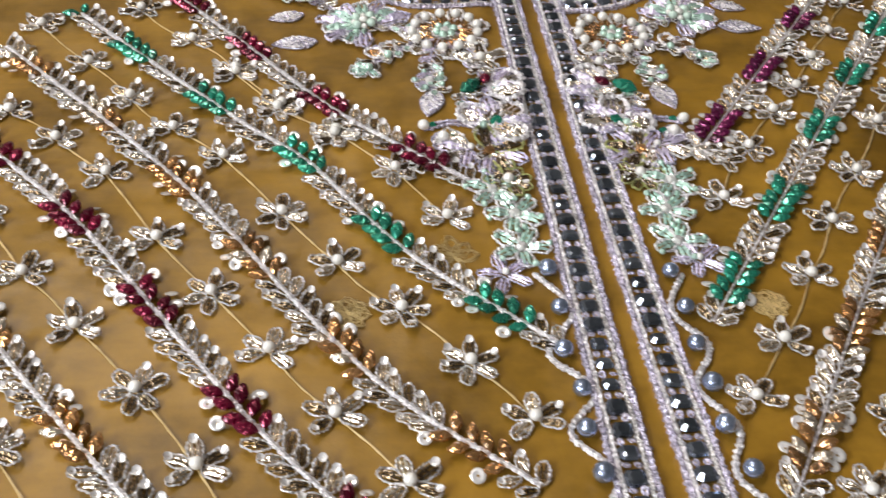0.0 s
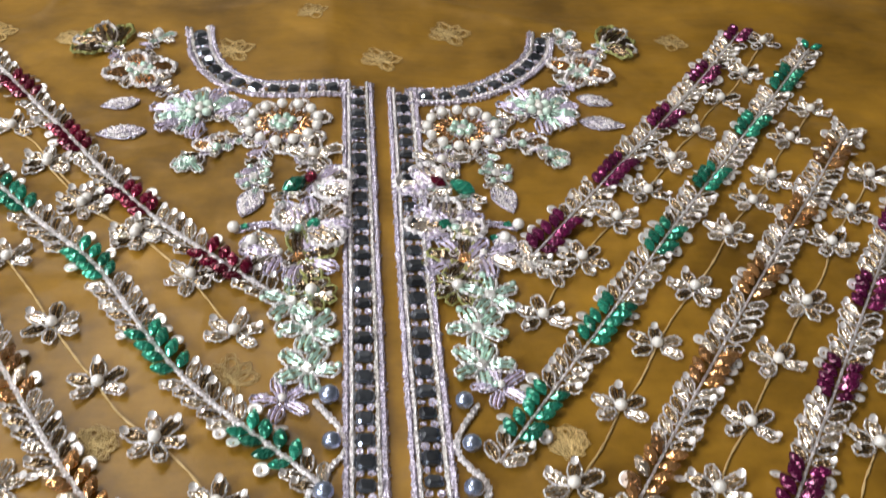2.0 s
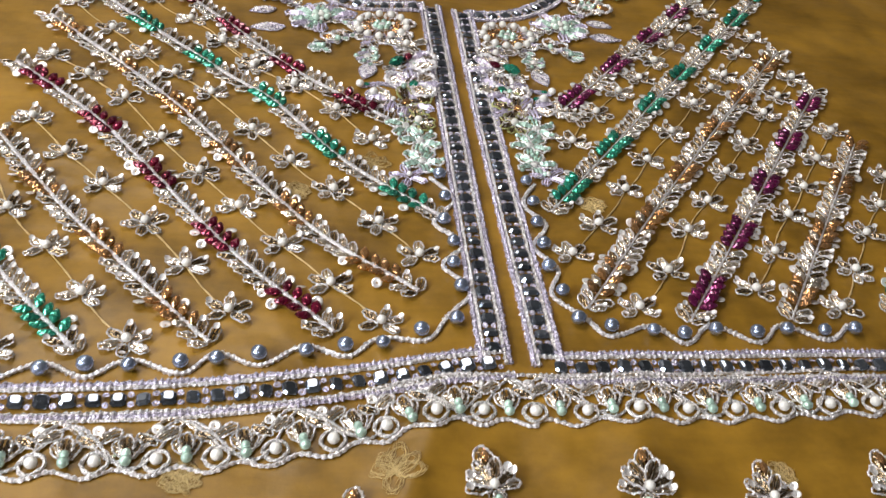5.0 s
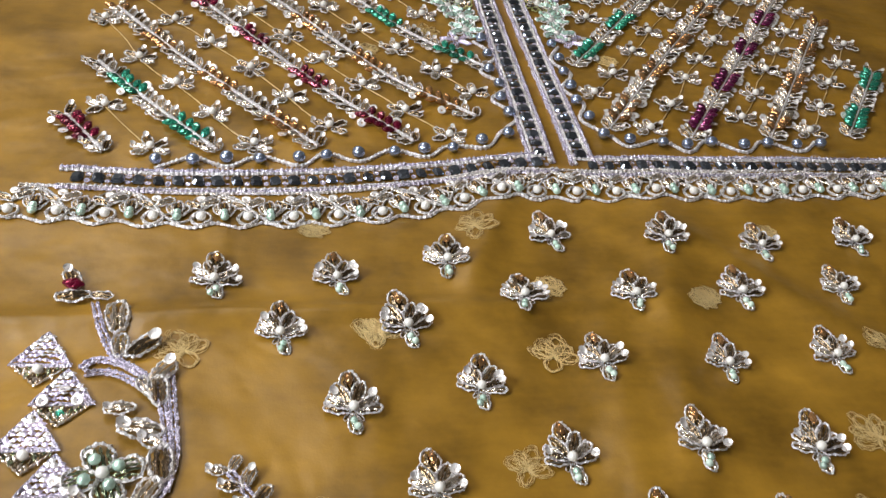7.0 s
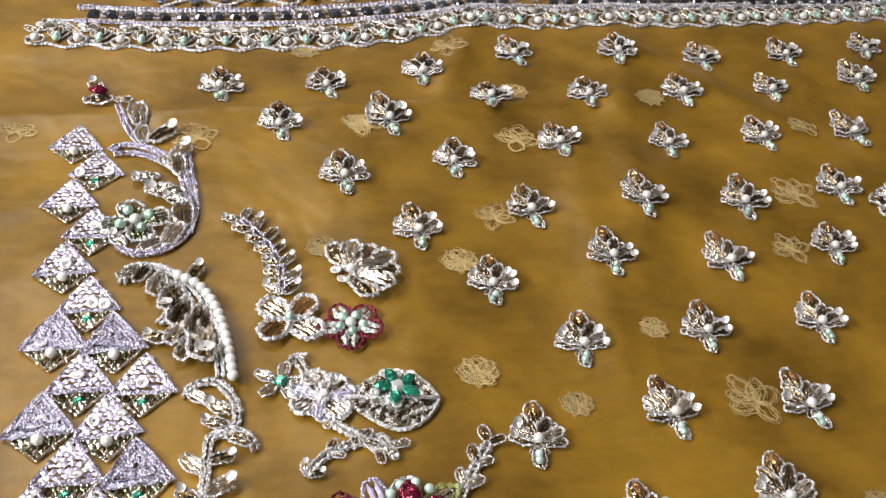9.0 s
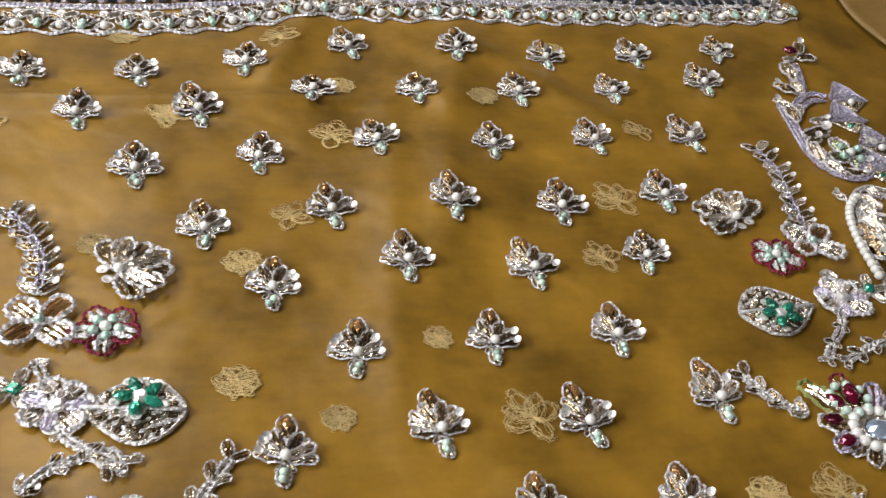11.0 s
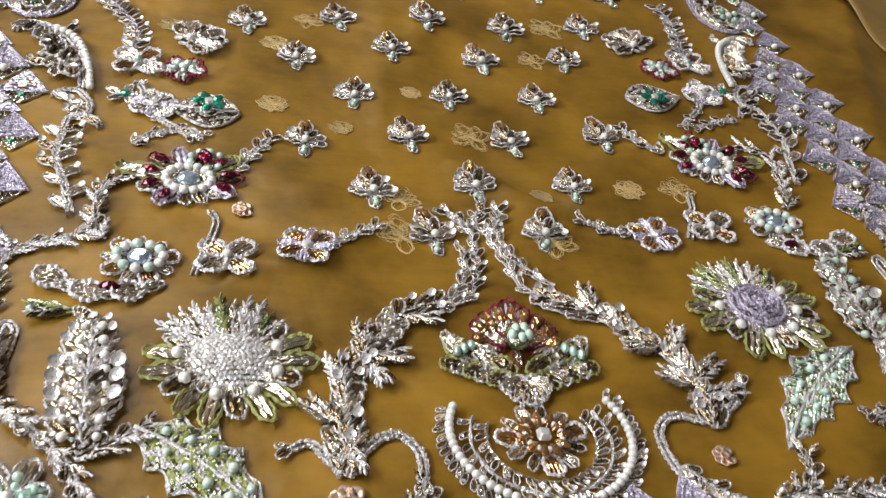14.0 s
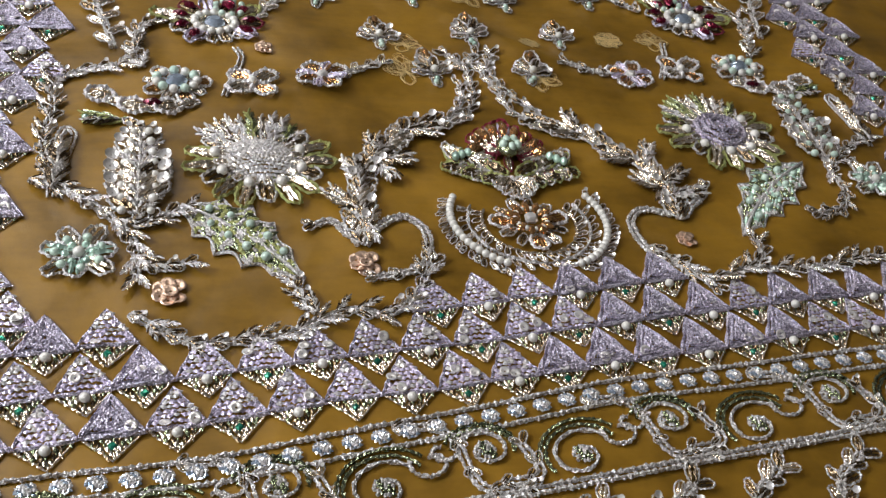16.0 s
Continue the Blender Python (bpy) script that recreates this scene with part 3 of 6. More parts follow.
# ---- diagonal beaded vines ----
def vine(ctrl, gem, last=0.022, unit=0.056, share=0.43):
    x0, y0 = ctrl[0]
    if gem == "ruby" and x0 > 0:
        gem = "plum"
    v = tagged(new("beaded_vine"), f"silver leafed beaded vine with {gem} crystal clusters", "vine", "diagonal bodice vines")
    v.matrix_world = Matrix.Translation((x0, y0, 0))
    part("stem", cord_mesh("stem", ctrl, 0.0009 if x0 < 0 else 0.0005, WHITE, 0, 0.0014, origin=(x0, y0)), v, label="twisted white silver cord stem")
    left = x0 < 0
    gap = 0.0062 if left else 0.0055
    pts = curve(ctrl, gap)
    for i, (q, d) in enumerate(pts):
        rest = (len(pts) - 1 - i) * gap
        on = abs(((rest - last) / unit + 0.5) % 1.0 - 0.5) < share / 2
        ang = math.atan2(d.x, -d.y)
        for s in (-1, 1):
            a = ang - s * math.radians(rnd.uniform(38, 60))
            side = Vector((-d.y, d.x)) * s
            px, py = q.x + side.x * 0.0010, q.y + side.y * 0.0010
            z = cz(px, py)
            if on:
                part("crystal", DROPS["champagne" if gem == "amber" and rnd.random() < 0.25 else gem], v, px - x0, py - y0, z + 0.0008, a, rnd.uniform(0.76, 0.9), rnd.uniform(0.05, 0.25), label=f"faceted {gem} crystal")
            else:
                part("leaf", rnd.choice(TIPPED_LEAVES) if rnd.random() < (0.75 if left else 0.5) else LEAF if rnd.random() < 0.5 else LEAF_LIGHT, v, px - x0, py - y0, z + 0.0008, a, rnd.uniform(0.62, 0.76), rnd.uniform(0.04, 0.22))
            if on and rnd.random() < 0.45:
                part("sequin", SEQ, v, px - x0 - math.sin(a) * 0.0086, py - y0 + math.cos(a) * 0.0086, z + 0.0016, 0, rnd.uniform(0.8, 1.05), rnd.uniform(-0.6, 0.6))
    return v


VINES = [
    ([(-0.2034, 0.3846), (-0.1720, 0.3397), (-0.1024, 0.2444), (-0.0688, 0.2099), (-0.0460, 0.1901)], "ruby"),
    ([(-0.2162, 0.3227), (-0.1437, 0.2387), (-0.1104, 0.2036), (-0.0740, 0.1496), (-0.0254, 0.1018)], "emerald"),
    ([(-0.2446, 0.2943), (-0.1612, 0.1953), (-0.0907, 0.0924), (-0.0407, 0.0452)], "amber"),
    ([(-0.2506, 0.2326), (-0.1956, 0.1717), (-0.1258, 0.0732), (-0.0782, 0.0183)], "ruby"),
    ([(-0.2426, 0.1591), (-0.2015, 0.0989), (-0.1432, 0.0266), (-0.1281, 0.0100)], "amber"),
    ([(-0.2451, 0.0889), (-0.2123, 0.0435), (-0.1785, 0.0028)], "emerald"),
    ([(-0.2541, 0.0316), (-0.2323, -0.0002)], "ruby"),
    ([(0.1984, 0.4034), (0.1294, 0.3068), (0.0602, 0.2158), (0.0536, 0.2086)], "ruby"),
    ([(0.2331, 0.3883), (0.1058, 0.2128), (0.0309, 0.1091)], "emerald"),
    ([(0.2229, 0.3063), (0.1074, 0.1449), (0.0346, 0.0365)], "amber"),
    ([(0.2281, 0.2529), (0.1341, 0.1106), (0.0797, 0.0286)], "ruby"),
    ([(0.2275, 0.1892), (0.1291, 0.0322)], "amber"),
    ([(0.2350, 0.1181), (0.1813, 0.0389)], "emerald"),
]
for ctrl, gem in VINES:
    vine(ctrl, gem)


# ---- stone-set bands of the placket, neckline and waist ----
def stone_band(name, ctrl, half, label, pitch=0.0092, skip=0.004):
    x0, y0 = ctrl[0]
    b = tagged(new(name), label, "trim", "stone-set bands")
    b.matrix_world = Matrix.Translation((x0, y0, 0))
    for off, mat, r in ((half, LILAC, 0.0012), (half - 0.0019, WHITE, 0.0010), (-half, LILAC, 0.0012), (-half + 0.0019, SILVER, 0.0010)):
        part("rail", cord_mesh("rail", ctrl, r, mat, off, 0.0, 0.35, (x0, y0), rough=0.25), b)
    for i, (q, d) in enumerate(curve(ctrl, pitch)[1:-1]):
        part("stone", GEM, b, q.x - x0, q.y - y0, cz(q.x, q.y) + 0.0003, math.atan2(-d.x, d.y) + rnd.uniform(-0.1, 0.1), rnd.uniform(0.78, 0.95), rnd.uniform(-0.28, 0.28))
        for s in (-1, 1):
            o = q + d * pitch / 2 + Vector((-d.y, d.x)) * s * half * 0.3
            part("bridge", TINY_SEQ, b, o.x - x0, o.y - y0, cz(o.x, o.y) + 0.0010, 0, rnd.uniform(0.7, 1.0), rnd.uniform(-0.4, 0.4))
    return b


stone_band("placket_band", [(-0.0118, 0.001), (-0.0112, 0.17), (-0.0115, 0.338)], 0.0062, "dark stone placket band edged with silver cord")
stone_band("placket_band", [(0.0105, 0.0), (0.0092, 0.17), (0.0098, 0.335)], 0.0062, "dark stone placket band edged with silver cord")
stone_band("neckline_band", [(-0.0923, 0.3970), (-0.0868, 0.3680), (-0.0761, 0.3469), (-0.0600, 0.3344), (-0.0411, 0.3311), (-0.0249, 0.3309), (-0.0142, 0.3323)], 0.0062, "curved dark stone neckline band edged with silver cord")
stone_band("neckline_band", [(0.0873, 0.3987), (0.0818, 0.3752), (0.0696, 0.3553), (0.0522, 0.3396), (0.0348, 0.3309), (0.0183, 0.3286), (0.0115, 0.3281)], 0.0062, "curved dark stone neckline band edged with silver cord")
stone_band("waist_band", [(-0.2497, -0.0236), (-0.1777, -0.0228), (-0.093, -0.0142), (-0.0307, -0.002), (-0.006, 0.002)], 0.0084, "straight dark stone waist band edged with silver cord")
stone_band("waist_band", [(0.006, -0.001), (0.0654, 0.0), (0.1948, 0.0065), (0.25, 0.012)], 0.0084, "straight dark stone waist band edged with silver cord")


# ---- blue pearls in a waving cord ----
def pearl_scallop(ctrl, first):
    x0, y0 = ctrl[0]
    b = tagged(new("pearl_scallop_trim"), "blue pearls looped by a waving white silver cord", "trim", "blue pearl trims")
    b.matrix_world = Matrix.Translation((x0, y0, 0))
    way = []
    for i, (x, y) in enumerate(ctrl):
        part("blue_pearl", BLUE_BALL, b, x - x0, y - y0, cz(x, y) + 0.0002, 0, rnd.uniform(0.80, 0.94), label="round blue pearl")
        a, c = Vector(ctrl[max(i - 1, 0)]), Vector(ctrl[min(i + 1, len(ctrl) - 1)])
        d = (c - a).normalized()
        s = Vector((-d.y, d.x)) * (0.0048 * first * (1 if i % 2 else -1))
        way.append((x + s.x, y + s.y))
    part("cord", cord_mesh("cord", way, 0.0011, WHITE, 0, 0, 0.25, (x0, y0)), b)


pearl_scallop([(-0.0231, 0.1373), (-0.0222, 0.1179), (-0.0244, 0.0979), (-0.0216, 0.0807), (-0.0232, 0.0646), (-0.0215, 0.0478), (-0.0258, 0.0263), (-0.0415, 0.0191), (-0.0579, 0.0113), (-0.0735, 0.0091), (-0.0893, 0.0052), (-0.1080, 0.0030), (-0.1242, -0.0001), (-0.1380, -0.0021), (-0.1571, -0.0048), (-0.1733, -0.0051), (-0.1893, -0.0081), (-0.2068, -0.0081)], 1)
pearl_scallop([(0.0216, 0.1339), (0.0224, 0.1156), (0.0213, 0.0981), (0.0218, 0.0806), (0.0211, 0.0636), (0.0246, 0.0467), (0.0282, 0.0280), (0.0420, 0.0234), (0.0605, 0.0212), (0.0740, 0.0197), (0.0894, 0.0228), (0.1080, 0.0214), (0.1230, 0.0238), (0.1412, 0.0243), (0.1566, 0.0260)], -1)


# ---- clover sprigs of the skirt ----
def sprig(x, y, turn):
    f = thing("sprig_motif", x, y - 0.005, turn, "small silver beaded sprig with pearl and mint bead", "sprig", "scattered skirt sprigs")
    k = rnd.uniform(0.82, 0.92)
    f.scale = (k, k * 1.04, k)
    part("cap", SPRIG_CAP, f, rnd.uniform(-0.0006, 0.0006), 0.0084, 0.0020, rnd.uniform(-0.12, 0.12), rnd.uniform(0.92, 1.08), 0.08, label="rounded loop of silver beads")
    part("amber_drop", DROPS["amber"], f, 0, 0.0115, 0.0032, rnd.uniform(-0.2, 0.2), 0.72, 0.08, label="amber crystal")
    for s in (-1, 1):
        for a, k, z, me in ((0.40, 1.16, 0.0014, rnd.choice(SPRIG_DARK)), (0.78, 1.06, 0.0009, rnd.choice(SPRIG_DARK + SPRIG_PALE)), (1.12, 0.98, 0.0020, rnd.choice(SPRIG_PALE)), (1.46, 0.98, 0.0006, rnd.choice(SPRIG_PALE)), (2.45, 0.45, 0.0004, rnd.choice(SPRIG_DARK))):
            a = s * (a + rnd.uniform(-0.08, 0.08))
            part("petal", me, f, -math.sin(a) * 0.0010, math.cos(a) * 0.0010, z, a, k * rnd.uniform(0.92, 1.04), 0.03 + 0.12 * rnd.random())
    part("pearl", PEARL_BIG, f, rnd.uniform(-0.0004, 0.0004), 0, 0.0026)
    part("stalk", PETAL_LIGHT, f, 0, -0.0015, 0.0006, math.pi + rnd.uniform(-0.25, 0.25), 0.88, label="short silver bead stalk")
    for dx, dy in ((rnd.uniform(-0.001, 0.001), -0.0058), (rnd.uniform(-0.0018, 0.0018), -0.0088)):
        part("mint_bead", MINT_BALL if rnd.random() < 0.6 else MINT_PALE, f, dx, dy, 0.0010, 0, 0.85, label="mint glass bead")
    return f


SPRIG_DARK = [leaf_mesh("petal", 0.0115, 0.0046, rim, SMOKE, 0.00048) for rim in (SILVER, WHITE)]
SPRIG_PALE = [leaf_mesh("petal", 0.0115, 0.0046, WHITE, core, 0.00052, disc=disc) for core, disc in ((CHAMPAGNE, SEQUIN), (SMOKE, SEQUIN), (CHAMPAGNE, None))]
SPRIG_CAP = leaf_mesh("cap", 0.0116, 0.0082, WHITE, SMOKE, 0.0006, 0.0006, -0.9)
SPRIGS = [
    [(-0.1751, -0.0941), (-0.1237, -0.0912), (-0.0735, -0.0783), (-0.0211, -0.0580), (0.0345, -0.0625), (0.0830, -0.0641), (0.1346, -0.0596), (0.1878, -0.0512)],
    [(-0.1479, -0.1266), (-0.0965, -0.1219), (-0.0432, -0.1040), (0.0081, -0.1026), (0.0596, -0.0992), (0.1111, -0.0957), (0.1660, -0.0857)],
    [(-0.1217, -0.1685), (-0.0708, -0.1569), (-0.0169, -0.1439), (0.0367, -0.1448), (0.0876, -0.1402), (0.1386, -0.1364)],
    [(-0.0938, -0.2067), (-0.0428, -0.1941), (0.0088, -0.1909), (0.0574, -0.1913), (0.1079, -0.1837)],
    [(-0.0696, -0.2412), (-0.0170, -0.2285), (0.0350, -0.2312), (0.0857, -0.2246)],
    [(-0.0416, -0.2764), (0.0090, -0.2721), (0.0581, -0.2701)],
    [(-0.0696, -0.3208), (-0.0181, -0.3120), (0.0346, -0.3112), (0.0866, -0.3035)],
    [(-0.0412, -0.3575), (0.0086, -0.3502), (0.0586, -0.3467)],
    [(-0.0178, -0.3884), (0.0344, -0.3843)],
]
for row in SPRIGS:
    for x, y in row:
        sprig(x, y, rnd.uniform(-0.15, 0.25))


# ---- float threads between the bodice flowers, and thread of the layer below ----
def float_thread(row):
    x0, y0 = row[0]
    ob = tagged(new("float_thread"), "loose gold float thread running between beaded flowers", "thread", "float threads")
    ob.matrix_world = Matrix.Translation((x0, y0, 0))
    for a, b in zip(row, row[1:]):
        m = ((a[0] + b[0]) / 2 + rnd.uniform(-0.002, 0.002), (a[1] + b[1]) / 2 + rnd.uniform(-0.002, 0.002))
        part("strand", cord_mesh("strand", [a, m, b], 0.00038, FLOAT, 0, 0.0002, 0, (x0, y0), step=0.004, rough=0.1), ob)


for rows in (FLOWERS_LEFT, FLOWERS_RIGHT):
    for row in rows:
        float_thread(row)


def ghost_mesh(name, size, lobes, seed):
    """Fine thread stitched over and over along petal outlines, with a short stalk."""
    g, bm = random.Random(seed), bmesh.new()
    petals = [(a, 1.0 if abs(a) < 0.2 else 0.8) for a in (0.0, 0.7, -0.7, 1.4, -1.4)] + [(math.pi, 0.75)] if lobes < 9 else [(math.tau * k / 8, 0.62) for k in range(8)]
    for a, k in petals:
        for run in range(7):
            pts, ln, wd = [], size * k * g.uniform(0.85, 1.12), size * 0.30 * g.uniform(0.3, 1.15)
            for i in range(22):
                th = math.tau * i / 22
                u, w = ln * (0.5 - 0.5 * math.cos(th)) + g.uniform(-1, 1) * size * 0.05, wd * math.sin(th) + g.uniform(-1, 1) * size * 0.05
                pts.append(Vector((-math.sin(a) * u + math.cos(a) * w, math.cos(a) * u + math.sin(a) * w, 0.0006)))
            tube(bm, pts, 0.00010, 3)
    return mesh_of(bm, name, GHOST)


GHOSTS = [ghost_mesh("thread_scribble", 0.0125, 4, 1), ghost_mesh("thread_scribble", 0.0120, 5, 2), ghost_mesh("thread_scribble", 0.0105, 9, 3)]
UNDER = [
    [(-0.0296, -0.0982), (0.0429, -0.1052), (-0.1100, -0.1284), (-0.1348, -0.2190), (-0.0796, -0.2291), (-0.0596, -0.2015), (-0.0110, -0.2728), (-0.0835, -0.2913), (-0.0508, -0.3081), (0.0159, -0.3120), (0.1131, -0.1381), (0.0861, -0.1900), (0.0676, -0.2283)],
    [(-0.0321, -0.3941), (0.0389, -0.3946), (-0.0290, -0.3663), (0.0407, -0.3587), (0.1147, -0.3504), (0.0888, -0.3490)],
    [(-0.0339, 0.4101), (0.0383, 0.3950), (-0.1544, 0.3847), (0.0012, 0.3631), (-0.0725, 0.3714), (0.1576, 0.3916), (-0.1908, 0.3876)],
    [(-0.0561, 0.1469), (-0.0959, 0.1192), (0.0539, 0.1175)],
    [(-0.0566, -0.0565), (-0.1322, -0.0579), (0.0910, -0.0563)],
    [(-0.2629, -0.1341), (-0.1085, -0.1279), (-0.1852, -0.1404), (-0.0370, -0.1428), (0.0399, -0.1079)],
]
for row in UNDER:
    for x, y in row:
        f = thing("thread_motif", x, y, rnd.uniform(-0.5, 0.5), "pale gold thread motif showing through the organza", "motif", "pale thread motifs")
        part("thread_scribble", rnd.choice(GHOSTS), f, size=rnd.uniform(0.85, 1.15))


# ---- filled beadwork ----
def beads_mesh(name, inside, box, step, sizes, mats, seed=0, dome=0.0, flat=0.6, along=None, stretch=1.0):
    """Many small faceted beads laid over a flat outline, as one mesh. inside(x, y) tells the outline."""
    g = random.Random(seed)
    verts, faces, idx = [], [], []
    x0, x1, y0, y1 = box
    ny, nx = max(1, int((y1 - y0) / step)), max(1, int((x1 - x0) / step))
    for j in range(ny + 1):
        for i in range(nx + 1):
            x = x0 + (i + 0.5 * (j % 2)) * step + g.uniform(-0.18, 0.18) * step
            y = y0 + j * step * 0.92 + g.uniform(-0.18, 0.18) * step
            if not inside(x, y):
                continue
            r = g.uniform(*sizes)
            a = (along(x, y) if along else g.uniform(0, 3.14)) + g.uniform(-0.3, 0.3)
            tx, ty = g.uniform(-0.22, 0.22), g.uniform(-0.22, 0.22)
            zc = 0.0006 + dome * max(0.0, 1 - ((x - (x0 + x1) / 2) / (x1 - x0) * 2) ** 2 - ((y - (y0 + y1) / 2) / (y1 - y0) * 2) ** 2)
            ca, sa, base = math.cos(a), math.sin(a), len(verts)
            for dx, dy, dz in ((stretch, 0, 0), (0, 1, 0), (-stretch, 0, 0), (0, -1, 0), (0, 0, flat), (0, 0, -flat)):
                verts.append((x + (dx * ca - dy * sa) * r, y + (dx * sa + dy * ca) * r, zc + (dz + tx * dx + ty * dy) * r))
            for fc in ((0, 1, 4), (1, 2, 4), (2, 3, 4), (3, 0, 4), (1, 0, 5), (2, 1, 5), (3, 2, 5), (0, 3, 5)):
                faces.append(tuple(base + q for q in fc))
            k = g.randrange(len(mats))
            idx += [k] * 8
    me = bpy.data.meshes.new(name)
    me.from_pydata(verts, [], faces)
    for m in mats:
        me.materials.append(m)
    me.polygons.foreach_set("material_index", idx)
    return me


def ring_mesh(name, shape, n, r, mat, lift=0.0004):
    """A corded outline; shape(t) gives (x, y) for t from 0 to 1."""
    bm = bmesh.new()
    tube(bm, [Vector((*shape(i / n), r * 0.8 + lift)) for i in range(n)], r, 5, 0.25, 0.32, closed=True)
    return mesh_of(bm, name, mat, smooth=False)


def lobed(length, width, lobes, depth, bend=0.0):
    """A serrated leaf outline along +y, root at the origin."""
    def shape(t):
        side, u = (1, t * 2) if t < 0.5 else (-1, 2 - t * 2)
        w = math.sin(math.pi * u ** 0.8) * (1 - depth * abs(math.sin(lobes * math.pi * u)))
        return side * w * width / 2 + bend * length * u * u, u * length

    def inside(x, y):
        u = y / length
        if not 0.02 < u < 0.98:
            return False
        w = math.sin(math.pi * u ** 0.8) * (1 - depth * abs(math.sin(lobes * math.pi * u)))
        return abs(x - bend * length * u * u) < w * width / 2 * 0.9
    return shape, inside


def leaf_patch(name, x, y, turn, length, width, lobes, depth, mats, rim, label, bend=0.0, pearls=5, mirror=1, group="beaded leaves", pearl=None):
    f = thing(name, x, y, turn, label, "leaf", group)
    shape, inside = lobed(length, width, lobes, depth, bend * mirror)
    b = beads_mesh("beadwork", inside, (-width, width, 0, length), 0.0018, (0.0010, 0.0015), mats, int(length * 1e5), 0.0015,
                   along=lambda px, py: 1.57 - (0.7 if px > 0 else -0.7), stretch=1.7)
    part("beadwork", b, f)
    part("rim", ring_mesh("rim", shape, 60, 0.0008, rim), f, label="corded silver edge")
    mid = [(bend * mirror * length * (k / 8) ** 2, length * k / 8) for k in range(9)]
    bm = bmesh.new()
    tube(bm, [Vector((px, py, 0.002)) for px, py in mid], 0.0008, 5, 0.2, 0.2)
    part("midrib", mesh_of(bm, "midrib", WHITE), f, label="white silver midrib cord")
    for k in range(pearls):
        u = 0.14 + 0.68 * (k + 0.5) / pearls
        s = 1 if k % 2 else -1
        part("pearl", pearl or PEARL_MID, f, bend * mirror * length * u * u + s * width * 0.17 * math.sin(math.pi * u), u * length, 0.0014, 0, rnd.uniform(0.65, 0.9))
    return f


def blossom(name, x, y, turn, petals, petal, size, label, heart=None, heart_size=1.0, ring=None, category="flower", group="beaded flowers", spread=math.tau, root=0.0015, under=None, skip=()):
    """A flower: petals round a heart, and rings of small pieces (count, mesh, radius, scale)."""
    f = thing(name, x, y, turn, label, category, group)
    for k in range(petals):
        if k in skip:
            continue
        a = spread * k / petals + rnd.uniform(-0.06, 0.06) - (spread / 2 if spread < 6 else 0)
        me = petal[k % len(petal)]
        part("petal", me, f, -math.sin(a) * root, math.cos(a) * root, 0.0003 + 0.0005 * (k % 2), a, size * rnd.uniform(0.93, 1.07), rnd.uniform(0.02, 0.14))
    for n, me, r, s, nm in ring or ():
        for k in range(n):
            a = math.tau * k / n + 0.2
            part(nm, me, f, -math.sin(a) * r, math.cos(a) * r, 0.0012, a, s, rnd.uniform(-0.1, 0.2))
    if heart:
        part("heart", heart, f, 0, 0, 0.0012, 0, heart_size)
    return f


def spray(name, ctrl, label, leaves=(), size=0.9, pitch=0.0075, cord=0.0009, mat=None, group="beaded scrolls", angle=38, one_side=0, skip=0.0, category="scroll", taper=0.0, tips=0.25):
    """A curved corded stem with looped leaves along it."""
    x0, y0 = ctrl[0]
    v = tagged(new(name), label, category, group)
    v.matrix_world = Matrix.Translation((x0, y0, 0))
    for off in (-0.0011, 0.0011):
        part("cord", cord_mesh("cord", ctrl, cord, mat or SILVER, off, 0.0004, 0.3, (x0, y0), rough=0.2), v)
    pts = curve(ctrl, pitch)
    for i, (q, d) in enumerate(pts):
        if not leaves or i / max(1, len(pts) - 1) < skip:
            continue
        for s in (-1, 1):
            if one_side and s != one_side:
                continue
            a = math.atan2(-d.x, d.y) + s * math.radians(angle + rnd.uniform(-9, 9))
            k = 0.8 * size * (1 - taper * i / len(pts)) * rnd.uniform(0.85, 1.1)
            me = rnd.choice(TIPPED_LEAVES) if rnd.random() < tips else leaves[rnd.randrange(len(leaves))]
            part("leaf", me, v, q.x - x0, q.y - y0, cz(q.x, q.y) + 0.0008, a, k, rnd.uniform(0.03, 0.2))
    return v


def twin(x, y):
    """The place on the other half of the pattern, which lies mirrored and slightly skewed."""
    return 0.0168 - 0.9795 * x - 0.006 * y, 0.005 - 0.1987 * x + 0.9849 * y


def same(x, y):
    return x, y


def frond(name, label, stems, leaves, group, place=same, cord=0.0008, mat=None, pearls=(), category="scroll", pearl=None):
    """Corded stems with leaves set from root to tip; every point goes through place()."""
    x0, y0 = place(*stems[0][0])
    v = tagged(new(name), label, category, group)
    v.matrix_world = Matrix.Translation((x0, y0, 0))
    for way in stems:
        way = [place(*q) for q in way]
        for off in (-0.0010, 0.0010):
            part("cord", cord_mesh("cord", way, cord, mat or SILVER, off, 0.0006, 0.3, (x0, y0), rough=0.2), v)
    for rx, ry, tx, ty, meshes in leaves:
        (ax, ay), (bx, by) = place(rx, ry), place(tx, ty)
        me = rnd.choice(meshes)
        full = 0.0200 if me.name.startswith("plume") else 0.0118
        part("leaf", me, v, ax - x0, ay - y0, cz(ax, ay) + 0.0010, math.atan2(-(bx - ax), by - ay), math.hypot(bx - ax, by - ay) / full, 0.06)
    for px, py, k in pearls:
        px, py = place(px, py)
        part("pearl", pearl or PEARL_MID, v, px - x0, py - y0, cz(px, py) + 0.0014, 0, k)
    return v


